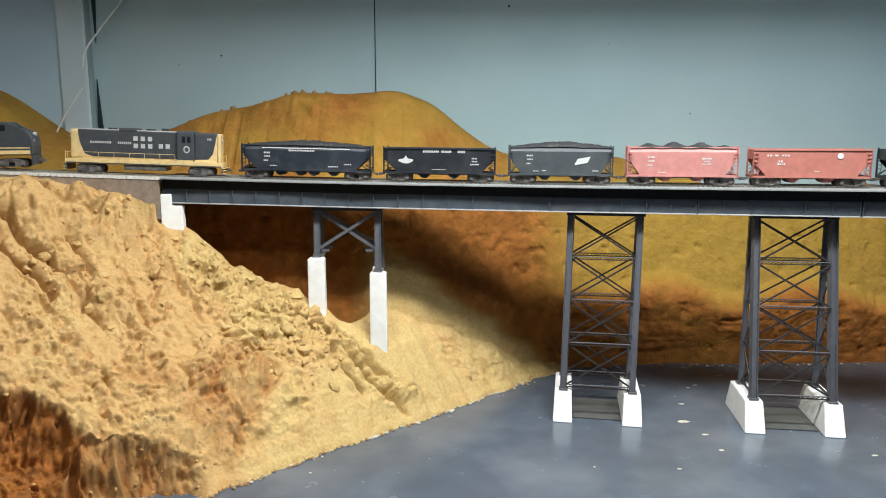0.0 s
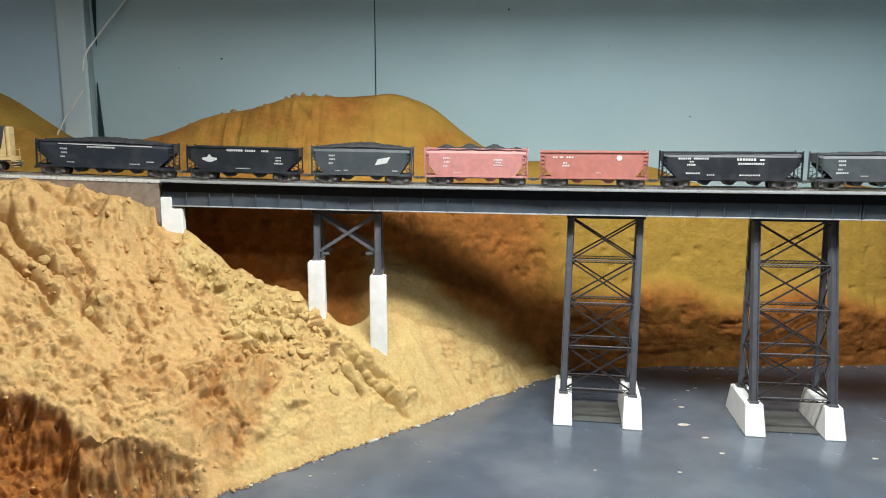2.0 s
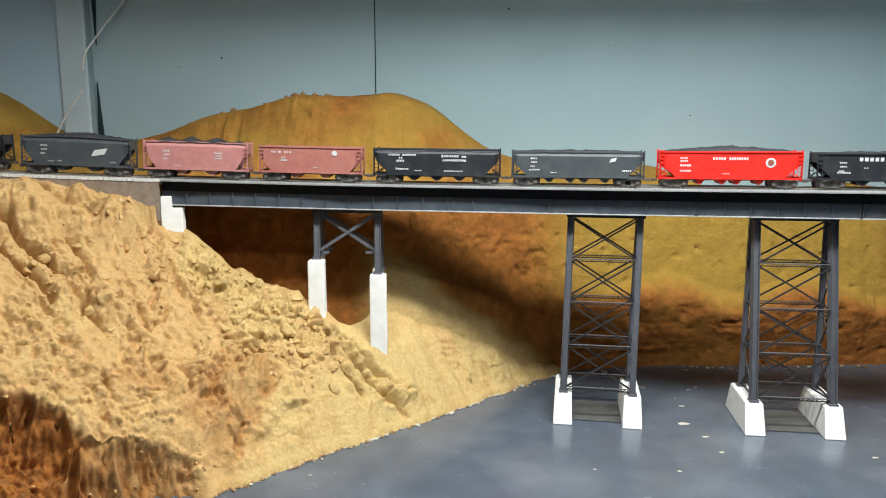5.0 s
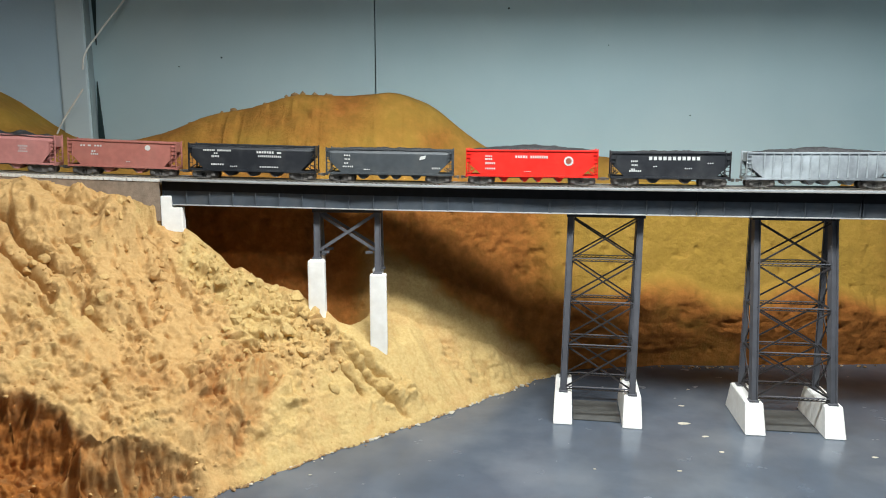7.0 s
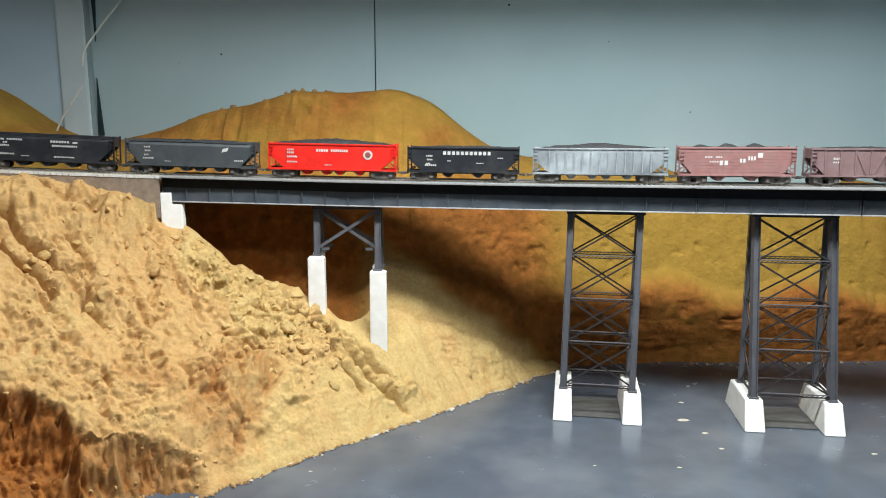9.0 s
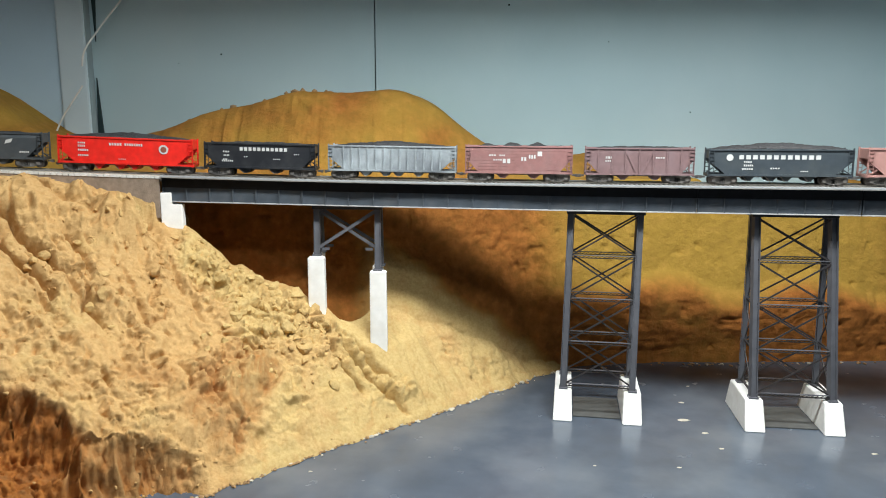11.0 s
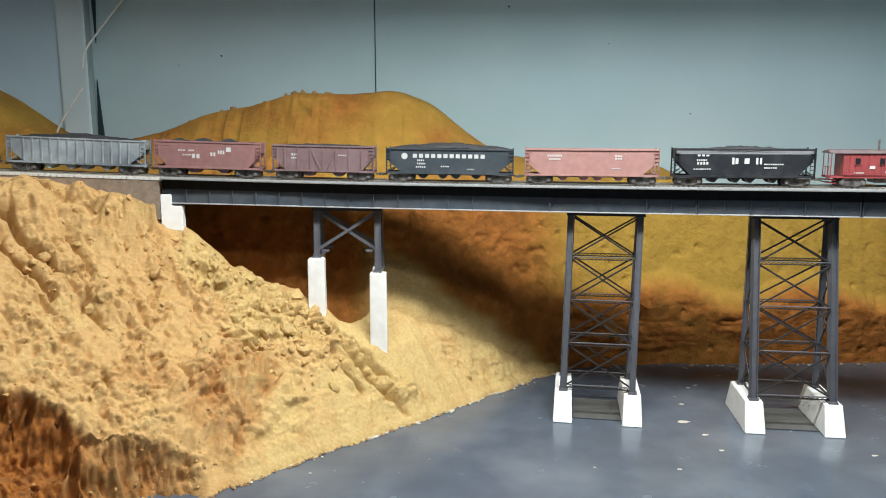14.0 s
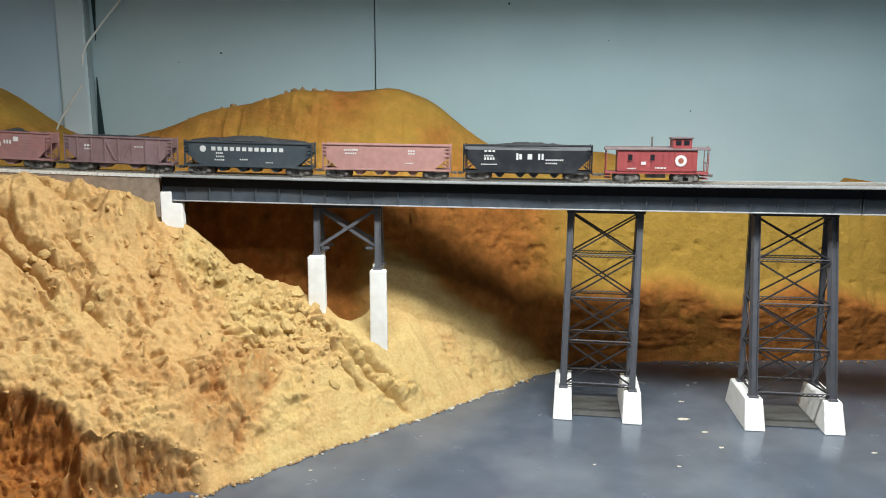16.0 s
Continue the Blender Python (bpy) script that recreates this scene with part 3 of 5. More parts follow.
    for name, data in (("ochre", rows_o), ("brown", rows_b), ("pale", rows_p)):
        at = me.attributes.new(name, "FLOAT", "POINT")
        at.data.foreach_set("value", np.array(data).ravel()[used].astype(np.float32))
    me.materials.append(EARTH)
    tagged(new("ground", me), "sandy plaster hills and cliff with ochre and brown earth", "ground", kind="structure")


def stone(bm, c, r, rng, flat=0.6):
    made = bmesh.ops.create_icosphere(bm, subdivisions=1, radius=1.0)
    k = (r * rng.uniform(0.7, 1.5), r * rng.uniform(0.6, 1.2), r * flat * rng.uniform(0.6, 1.2))
    turn = Matrix.Rotation(rng.uniform(0, 6.3), 3, "Z")
    for v in made["verts"]:
        p = Vector((v.co.x * k[0], v.co.y * k[1], v.co.z * k[2])) * rng.uniform(0.75, 1.2)
        v.co = turn @ p + Vector(c)


def build_shore():
    """Crumbs of plaster and grit along the water's edge."""
    rng = random.Random(12)
    bm, pale = bmesh.new(), bmesh.new()
    for k in range(620):
        q = rng.uniform(-0.16, 0.66)
        n = 0.004 + rng.gauss(0, 0.004)
        x, y = -0.256 + 0.73 * q - 0.684 * n, 0.749 + 0.684 * q + 0.73 * n
        e = float(0.007 * fbm(np.array([q * 45]), np.array([q * 0 + 3.1]), 8, 4)[0])
        x, y = x + 0.684 * e, y - 0.73 * e
        stone(pale if rng.random() < (0.5 if q > 0.22 else 0.25) else bm, (x, y, 0.001), rng.uniform(0.0010, 0.0034), rng)
    for k in range(70):
        x = rng.uniform(0.22, 0.95)
        y = float(face_y(np.array([x]))[0]) - 0.014 + rng.gauss(0, 0.005)
        stone(pale if rng.random() < 0.12 else bm, (x, y, 0.001), rng.uniform(0.0012, 0.0042), rng)
    tagged(new("shore_grit", finish("shore_grit", bm, EARTH_CRUMB)), "brown grit and crumbs along the water's edge", "grit", kind="stuff")
    tagged(new("shore_plaster", finish("shore_plaster", pale, WHITE_CRUMB)), "pale plaster crumbs along the water's edge", "crumbs", kind="stuff")
    # flakes of pale paint on the river
    for x, y, w in ((0.329, 0.956, 0.017), (0.347, 1.021, 0.009), (0.344, 0.913, 0.009), (0.379, 1.089, 0.006), (0.279, 0.815, 0.006), (0.530, 0.851, 0.008), (0.348, 0.866, 0.008), (-0.155, 0.805, 0.005), (0.18, 0.82, 0.004)):
        bm = bmesh.new()
        pts = [(x + w * math.cos(a) * rng.uniform(0.6, 1.0) * 0.6, y + w * math.sin(a) * rng.uniform(0.5, 1.0) * 0.35) for a in (0, 0.8, 1.7, 2.5, 3.3, 4.2, 5.2)]
        a = [bm.verts.new((p[0], p[1], 0.0002)) for p in pts]
        b = [bm.verts.new((p[0], p[1], 0.0007)) for p in pts]
        bm.faces.new(a[::-1]), bm.faces.new(b)
        for i in range(len(pts)):
            j = (i + 1) % len(pts)
            bm.faces.new((a[i], a[j], b[j], b[i]))
        tagged(new("paint_flake", finish("paint_flake", bm, WHITE_CRUMB)), "small pale flake lying on the painted river", "flake", "flakes on the river")


def build_crumbs():
    """Loose grains of plaster and sand lying on the near slope."""
    rng = np.random.default_rng(77)
    ball = bmesh.new()
    bmesh.ops.create_icosphere(ball, subdivisions=1, radius=1.0)
    form = np.array([v.co[:] for v in ball.verts])
    tris = np.array([[v.index for v in f.verts] for f in ball.faces])
    ball.free()
    q, n = rng.uniform(-0.16, 0.48, 7000), rng.uniform(0.01, 0.36, 7000)
    x, y = -0.256 + 0.73 * q - 0.684 * n, 0.749 + 0.684 * q + 0.73 * n
    bunch = fbm(x * 22, y * 22, 503, 3) + 0.5 * stroke(x, y, [(-0.32, 0.985), (-0.19, 0.985), (-0.12, 1.0)], 0.05)
    keep = (bunch > rng.uniform(-0.1, 0.75, 7000)) & (y < track_y(x) - 0.045) & (x > -0.72)
    x, y = x[keep], y[keep]
    z, d, _, _ = slope_height(x, y)
    size = 0.0006 + 0.0019 * rng.random(len(x)) ** 3
    at = np.stack([x + 0.48 * d, y - 0.52 * d, z + 0.71 * d], 1)
    shape = form[None] * rng.uniform(0.6, 1.35, (len(x), 12, 1)) * (size[:, None] * rng.uniform(0.7, 1.4, (len(x), 3)))[:, None, :]
    verts = (shape + at[:, None, :]).reshape(-1, 3)
    faces = (tris[None] + (np.arange(len(x)) * 12)[:, None, None]).reshape(-1, 3)
    me = bpy.data.meshes.new("slope_crumbs")
    me.from_pydata(verts.tolist(), [], faces.tolist())
    me.materials.append(EARTH)
    tagged(new("slope_crumbs", me), "loose sandy grains and crumbs on the near slope", "crumbs", kind="stuff")


def build_clods():
    """Lumps of broken plaster crust bedded in the slope under the bridge end."""
    rng = np.random.default_rng(41)
    ball = bmesh.new()
    bmesh.ops.create_icosphere(ball, subdivisions=2, radius=1.0)
    form = np.array([v.co[:] for v in ball.verts])
    tris = np.array([[v.index for v in f.verts] for f in ball.faces])
    ball.free()
    ways = (((-0.33, 0.975), (-0.258, 0.968), 55), ((-0.258, 0.968), (-0.15, 0.965), 80), ((-0.25, 0.935), (-0.17, 0.945), 50), ((-0.30, 0.90), (-0.20, 0.92), 25),
            ((-0.46, 0.93), (-0.36, 0.95), 22), ((-0.37, 0.992), (-0.17, 1.000), 75), ((-0.60, 0.86), (-0.40, 0.86), 25))
    x, y = [], []
    for (ax, ay), (bx, by), count in ways:
        u = rng.random(count)
        x.append(ax + (bx - ax) * u + rng.normal(0, 0.018, count))
        y.append(ay + (by - ay) * u + rng.normal(0, 0.019, count))
    x, y = np.concatenate(x), np.concatenate(y)
    keep = y < track_y(x) - 0.025
    x, y = x[keep], y[keep]
    z, d, _, _ = slope_height(x, y)
    count = len(x)
    size = 0.0026 + 0.0085 * rng.random(count) ** 2.0
    at = np.stack([x + 0.48 * d, y - 0.52 * d, z + 0.71 * d - 0.52 * size], 1)
    # squarish lumps: each is cut by a few planes of its own
    shape = np.repeat(form[None], count, 0)
    for k in range(7):
        axis = rng.normal(0, 1, (count, 3))
        axis /= np.linalg.norm(axis, axis=1)[:, None]
        over = np.clip((shape * axis[:, None]).sum(2) - rng.uniform(0.45, 0.8, (count, 1)), 0, None)
        shape = shape - over[:, :, None] * axis[:, None]
    shape = shape * (size[:, None] * rng.uniform(0.7, 1.35, (count, 3)))[:, None] + rng.normal(0, 0.00022, (count, len(form), 3))
    me = bpy.data.meshes.new("crust_clods")
    me.from_pydata((shape + at[:, None]).reshape(-1, 3).tolist(), [], (tris[None] + (np.arange(count) * len(form))[:, None, None]).reshape(-1, 3).tolist())
    share = me.attributes.new("pale", "FLOAT", "POINT")
    share.data.foreach_set("value", np.repeat(np.clip(0.5 + 0.5 * (x > -0.34), 0, 1), len(form)).astype(np.float32))
    me.materials.append(EARTH)
    tagged(new("crust_clods", me), "broken lumps of pale plaster crust on the slope", "clods", kind="stuff")


EARTH_CRUMB = material("earth_crumb", (0.30, 0.18, 0.08), 0.95, 0, 0.4, 150, 0.3)
WHITE_CRUMB = material("plaster_crumb", (0.52, 0.47, 0.38), 0.9, 0, 0.2, 150, 0.2)


def build_rocks():
    """Loose rocks on the crest of the hill, and spots on the backdrop."""
    rng = random.Random(31)
    for x, r in ((-0.262, 0.006), (-0.249, 0.008), (-0.236, 0.007), (-0.216, 0.005), (-0.196, 0.007), (-0.188, 0.005), (-0.300, 0.004), (-0.352, 0.006), (-0.372, 0.004), (-0.425, 0.005)):
        bm = bmesh.new()
        stone(bm, (0, 0, 0), r, rng, 0.8)
        ob = new("rock", finish("rock", bm, EARTH_CRUMB))
        ob.location = (x, 1.262 + rng.uniform(-0.004, 0.004), float(hill_top(np.array([x]))[0]) - r * 0.1)
        tagged(ob, "small brown rock on the crest of the hill", "rock", "rocks on the hill")
    for x, z, r in ((-0.397, 0.5235, 0.0016), (0.117, 0.6085, 0.0018), (-0.474, 0.5075, 0.0010), (0.4485, 0.4215, 0.0012), (0.296, 0.545, 0.0009)):
        ob = new("nail_head", finish("nail_head", tube(bmesh.new(), (0, 0, 0), r, 0.001, "Y", 10), GAP_DARK))
        ob.location = (x, WALL_Y - 0.0006, z)
        tagged(ob, "small dark nail head in the backdrop panel", "nail", "nail heads in the backdrop")


# ---- bridge ----
JOINTS = (-0.381, -0.1275, 0.1455, 0.333, 0.527, 0.72, 0.99, 1.26, 1.56, 1.96, 2.36, 2.86, 3.36)
GIRDER_TOP, GIRDER_LOW = -0.0005, -0.0332


def build_span(x0, x1, index):
    """Two plate girders with stiffeners, from joint to joint."""
    a, b = at_x(x0).translation, at_x(x1).translation
    length = (b - a).length - 0.0012
    ang = math.degrees(math.atan2(b.y - a.y, b.x - a.x))
    tilt = math.degrees(-math.asin((b.z - a.z) / (b - a).length))
    m = pose((a.x + b.x) / 2, (a.y + b.y) / 2, (a.z + b.z) / 2, 0, tilt, ang)
    span = thing("girder_span", "dark grey steel plate girder span of the viaduct", "bridge girder", "girder spans of the viaduct", m)
    h = length / 2
    count = max(4, round(length / 0.0322))
    for side in (-1, 1):
        y = side * 0.0235
        g = part("girder", box(bmesh.new(), -h, h, y - 0.0008, y + 0.0008, GIRDER_LOW, GIRDER_TOP), GIRDER, span)
        # black flange and a black band under it paint the deck's shade
        part("top_flange", box(bmesh.new(), -h, h, y - 0.0042, y + 0.0042, GIRDER_TOP - 0.0016, GIRDER_TOP, 0.0003), DECK_SHADE, g, "top flange, black as in the deck's shade")
        part("deck_shade_band", box(bmesh.new(), -h, h, min(y + side * 0.0008, y + side * 0.0024), max(y + side * 0.0008, y + side * 0.0024), GIRDER_TOP - 0.0135, GIRDER_TOP - 0.0016), DECK_SHADE, g, "black band in place of the deck's shade")
        part("bottom_flange", box(bmesh.new(), -h, h, y - 0.0035, y + 0.0035, GIRDER_LOW - 0.0006, GIRDER_LOW + 0.0008, 0.0002), WHITE_EDGE, g,
             "bottom flange with worn pale edge")
        stiff = finish("stiffener", box(bmesh.new(), -0.0006, 0.0006, -0.0036 if side < 0 else 0.0008, -0.0008 if side < 0 else 0.0036,
                                        GIRDER_LOW + 0.0008, GIRDER_TOP - 0.0135), GIRDER)
        for k in range(count + 1):
            ob = new("stiffener", stiff)
            ob.parent = g
            ob.location = (-h + 0.001 + (2 * h - 0.002) * k / count, y, 0)
    for k in range(3):
        x = -h + length * (k + 0.5) / 3
        part("cross_frame", box(bmesh.new(), x - 0.001, x + 0.001, -0.0225, 0.0225, GIRDER_LOW + 0.004, GIRDER_TOP - 0.004), GIRDER, span)
    return span


def sweep(bm, xs, section):
    """A section, in y across the line and z over the strip's lower edge, drawn along the track."""
    rings = []
    for x in xs:
        m = at_x(float(x))
        rings.append([bm.verts.new(m @ Vector((0, y, z))) for y, z in section])
    n = len(section)
    for a, b in zip(rings, rings[1:]):
        for i in range(n):
            j = (i + 1) % n
            bm.faces.new((a[i], a[j], b[j], b[i]))
    bm.faces.new(rings[0][::-1])
    bm.faces.new(rings[-1])
    return bm


def rect(y0, y1, z0, z1):
    return [(y0, z0), (y1, z0), (y1, z1), (y0, z1)]


def build_track():
    track = thing("railway_track", "nickel silver model track on grey ties and pale ballast", "railway track")
    along = np.arange(-3.38, 3.38, 0.02)
    on_bridge = np.concatenate([[-0.381], np.arange(-0.37, 3.38, 0.02)])
    on_land = np.concatenate([np.arange(-3.38, -0.385, 0.02), [-0.383]])
    part("deck", sweep(bmesh.new(), on_bridge, rect(-0.0400, 0.0400, -0.0004, 0.0008)), DECK, track, "grey deck boards on the girders")
    for side in (-1, 1):
        part("guard_timber", sweep(bmesh.new(), on_bridge, rect(side * 0.0386 - 0.0014, side * 0.0386 + 0.0014, 0.0009, TIE_H + 0.0004)), TIMBER, track)
        part("rail", sweep(bmesh.new(), along, [(side * 0.0083 + v[0], TIE_H + v[1]) for v in
                                                ((-0.0010, 0), (0.0010, 0), (0.0010, 0.0003), (0.0003, 0.0004), (0.0005, RAIL_H), (-0.0005, RAIL_H), (-0.0003, 0.0004), (-0.0010, 0.0003))]),
             RAIL, track, "shiny nickel silver rail")
    part("ballast", sweep(bmesh.new(), on_land, [(-0.030, -0.006), (0.030, -0.006), (0.024, 0.0012), (-0.024, 0.0012)]), BALLAST, track, "pale tan ballast bed")
    rest = bmesh.new()
    rng = random.Random(4)
    plank = {w: finish("tie", box(bmesh.new(), -0.00145, 0.00145, -w, w, 0.0003, TIE_H - 0.0003), TIE) for w in (0.0365, 0.015)}
    s = SS[np.searchsorted(XS, -1.5)]
    while s < 1.5:
        x = float(np.interp(s, SS, XS))
        w = 0.0365 if x > -0.381 else 0.015
        m = at_x(x) @ Matrix.Translation((0, rng.uniform(-0.0004, 0.0004), 0))
        if -0.66 < x < 0.72:
            ob = new("tie", plank[w])
            ob.parent = track
            ob.matrix_basis = m
        else:
            bmesh.ops.create_cube(rest, size=1.0, matrix=m @ Matrix.Translation((0, 0, TIE_H / 2)) @ Matrix.Diagonal((0.0029, 2 * w, TIE_H - 0.0006, 1)))
        s += 0.0062
    tagged(part("far_ties", rest, TIE, track, "grey wooden ties"), kind="stuff")
    # the plank edge of the roadbed beside the abutment, with a pale notched strip on it
    setting("roadbed_wall", sweep(bmesh.new(), np.concatenate([np.arange(-0.60, -0.39, 0.02), [-0.3835]]), rect(-0.034, -0.0305, -0.055, -0.0020)), CORK,
            "brown board edge of the roadbed", "board")
    strip = thing("edge_strip", "white notched edging strip along the roadbed board", "edging")
    x = -0.64
    while x < -0.388:
        part("strip_piece", sweep(bmesh.new(), (x, x + 0.0066), rect(-0.0350, -0.0300, -0.0019, 0.0014)), STRIP_WHITE, strip)
        x += 0.0074


LEVELS = (0.2225, 0.1640, 0.1045, 0.0455)
PIER_TOP = 0.0400


def build_tower(xc, yc, ang, half, base, levels, short=False, lean=0.0, taper=0.0):
    """A braced steel tower of four legs under the girders. Its own z is the height over the river."""
    tower = thing("trestle_tower", "dark grey braced steel trestle tower standing on white piers", "trestle tower", "towers of the viaduct",
                  pose(xc, yc, 0, 0, 0, ang))
    top = float(deck_z(xc)) + GIRDER_LOW - 0.0008

    def depth(z):
        return 0.0100 + (top - z) * 0.086

    def leg_x(end, z):
        up = (z - base[0]) / (top - base[0])
        return end * (half - taper * up) + lean * up

    for side in (-1, 1):
        part("cap", box(bmesh.new(), leg_x(-1, top) - 0.006, leg_x(1, top) + 0.006, side * 0.0100 - 0.0045, side * 0.0100 + 0.0045, top - 0.0055, top, 0.0004), STEEL_DARK, tower)
        for end in (-1, 1):
            z0 = base[(end + 1) // 2]
            p, q = (leg_x(end, z0), side * depth(z0), z0), (leg_x(end, top), side * depth(top), top - 0.0055)
            leg = part("leg", beam(bmesh.new(), (p[0], p[1] - 0.0022, p[2]), (q[0], q[1] - 0.0022, q[2]), 0.0066, 0.0010), STEEL, tower)
            for dx in (-1, 1):
                part("flange", beam(bmesh.new(), (p[0] + dx * 0.0036, p[1], p[2]), (q[0] + dx * 0.0036, q[1], q[2]), 0.0009, 0.0078), STEEL, leg)
            part("base_plate", box(bmesh.new(), p[0] - 0.006, p[0] + 0.006, p[1] - 0.006, p[1] + 0.006, z0, z0 + 0.0022), STEEL, leg)
    rows = [top - 0.006, *levels]
    for a, b in zip(rows, rows[1:]):
        for side in (-1, 1):
            ya, yb = side * depth(a), side * depth(b)
            wide = 0.0042 if short else 0.0022
            if short:
                for end in (-1, 1):
                    part("gusset", box(bmesh.new(), end * half - end * 0.012 - 0.005, end * half - end * 0.012 + 0.005, yb - 0.0014, yb + 0.0014, b - 0.0022, b + 0.0012), STEEL, tower)
            else:
                strut = part("strut", beam(bmesh.new(), (leg_x(-1, b), yb, b + 0.0017), (leg_x(1, b), yb, b + 0.0017), 0.003, 0.0009), STEEL, tower)
                part("chord", beam(bmesh.new(), (leg_x(-1, b), yb, b - 0.0017), (leg_x(1, b), yb, b - 0.0017), 0.003, 0.0009), STEEL_DARK, strut)
                for k in range(16):
                    x = leg_x(-1, b) + 2 * half * (k + 0.5) / 16.5
                    part("lacing", beam(bmesh.new(), (x - half / 16, yb, b - 0.0014), (x + half / 16, yb, b + 0.0014), 0.0006, 0.0006), STEEL_DARK, strut)
            part("diagonal", beam(bmesh.new(), (leg_x(-1, a), ya + 0.0012, a), (leg_x(1, b), yb + 0.0012, b), 0.0010, wide), STEEL if short else STEEL_DARK, tower)
            part("diagonal", beam(bmesh.new(), (leg_x(-1, b), yb - 0.0012, b), (leg_x(1, a), ya - 0.0012, a), 0.0010, wide), STEEL if short else STEEL_DARK, tower)
        for end in (-1, 1):
            x, xa = leg_x(end, b), leg_x(end, a)
            part("cross_strut", beam(bmesh.new(), (x, -depth(b), b), (x, depth(b), b), 0.0022, 0.0022), STEEL_DARK, tower)
            part("cross_diagonal", beam(bmesh.new(), (xa + 0.001, -depth(a), a), (x + 0.001, depth(b), b), 0.0010, 0.0021), STEEL_DARK, tower)
            part("cross_diagonal", beam(bmesh.new(), (xa - 0.001, depth(a), a), (x - 0.001, -depth(b), b), 0.0010, 0.0021), STEEL_DARK, tower)
    return tower


def build_pier(x, y, ang, half_w, y0, y1, z0, z1, slope, flare=0.003):
    """A long low concrete pier, its ends sloping."""
    bm = bmesh.new()
    low = [(-half_w - flare, y0), (half_w + flare, y0), (half_w + flare, y1), (-half_w - flare, y1)]
    high = [(-half_w, y0 + slope), (half_w, y0 + slope), (half_w, y1 - slope), (-half_w, y1 - slope)]
    a = [bm.verts.new((p[0], p[1], z0)) for p in low]
    b = [bm.verts.new((p[0], p[1], z1)) for p in high]
    bm.faces.new(a[::-1]), bm.faces.new(b)
    for i in range(4):
        j = (i + 1) % 4
        bm.faces.new((a[i], a[j], b[j], b[i]))
    bmesh.ops.bevel(bm, geom=bm.edges[:], offset=0.0010, segments=2, affect="EDGES")
    ob = new("concrete_pier", finish("concrete_pier", bm, CONCRETE))
    ob.matrix_world = pose(x, y, 0, 0, 0, ang)
    return tagged(ob, "white painted concrete pier under a trestle leg", "pier", "piers of the viaduct")


def build_viaduct():
    for i, (a, b) in enumerate(zip(JOINTS, JOINTS[1:])):
        build_span(a, b, i)
    build_track()
    for xc, half, back, ang, lean, taper in ((0.2175, 0.0464, 0.0045, -9.6, 0.0038, 0.0006), (0.4670, 0.0498, 0.0100, -7.6, -0.0082, 0.0022), (0.766, 0.0494, 0.008, 0.0, 0.0, 0.0), (1.06, 0.0494, 0.0, 0.0, 0.0, 0.0),
                                (1.56, 0.0494, 0.0, 0.0, 0.0, 0.0), (2.16, 0.0494, 0.0, 0.0, 0.0, 0.0), (2.76, 0.0494, 0.0, 0.0, 0.0, 0.0)):
        y = float(track_y(xc)) + back
        build_tower(xc, y, ang, half, (PIER_TOP, PIER_TOP), LEVELS, False, lean, taper)
        for end in (-1, 1):
            px, py = xc + end * half * math.cos(math.radians(ang)), y + end * half * math.sin(math.radians(ang))
            build_pier(px, py, ang, 0.0112, -0.0530, 0.0570, 0.0, PIER_TOP, 0.0150, 0.0018)
        ob = new("footing_plate", finish("footing_plate", box(bmesh.new(), -half + 0.0145, half - 0.0145, -0.034, 0.040, 0.0003, 0.0020, 0.0004), FOOTING))
        ob.matrix_world = pose(xc, y, 0, 0, 0, ang)
        tagged(ob, "dull grey plate on the river between two piers", "plate", "footing plates of the viaduct")
    # the short tower on the slope
    xc, half = -0.1325, 0.0425
    build_tower(xc, float(track_y(xc)), -2.4, half, (0.219, 0.199), (0.229,), True)
    y = float(track_y(xc))
    for end, z1, z0 in ((-1, 0.219, 0.10), (1, 0.199, 0.06)):
        for side in (-1, 1):
            build_pier(xc + end * half - (0.004 if side > 0 else 0), y + side * 0.0235, 0, 0.0112 if side < 0 else 0.0075, -0.009, 0.007, z0, z1, 0.0, 0.0008)
    # abutment with a stepped bridge seat
    m = at_x(-0.381)
    bm = bmesh.new()
    prism(bm, [(-0.004, 0.20), (0.0245, 0.20), (0.0245, 0.2925), (0.0105, 0.2925), (0.0105, 0.3085), (-0.004, 0.3085)], -0.030, -0.014)
    bmesh.ops.bevel(bm, geom=bm.edges[:], offset=0.0010, segments=2, affect="EDGES")
    ob = new("abutment", finish("abutment", bm, CONCRETE))
    ob.matrix_world = pose(-0.381, float(track_y(-0.381)), 0, 0, 0, 4.5)
    tagged(ob, "white painted stepped abutment at the bridge end", "abutment")


# ---- rolling stock: x along the line, y away from the camera, z = 0 on the rail ----
UNIT = 0.000765
HALF_W, RIM, SILL = 0.0178, 0.0450, 0.0120


def paint(name, base, rough=0.5, dust=(0.30, 0.24, 0.17), amount=0.25):
    return material(name, base, rough, 0.0, 0.12, 110, 0.06, 400, 0.08, dust, amount, 45)


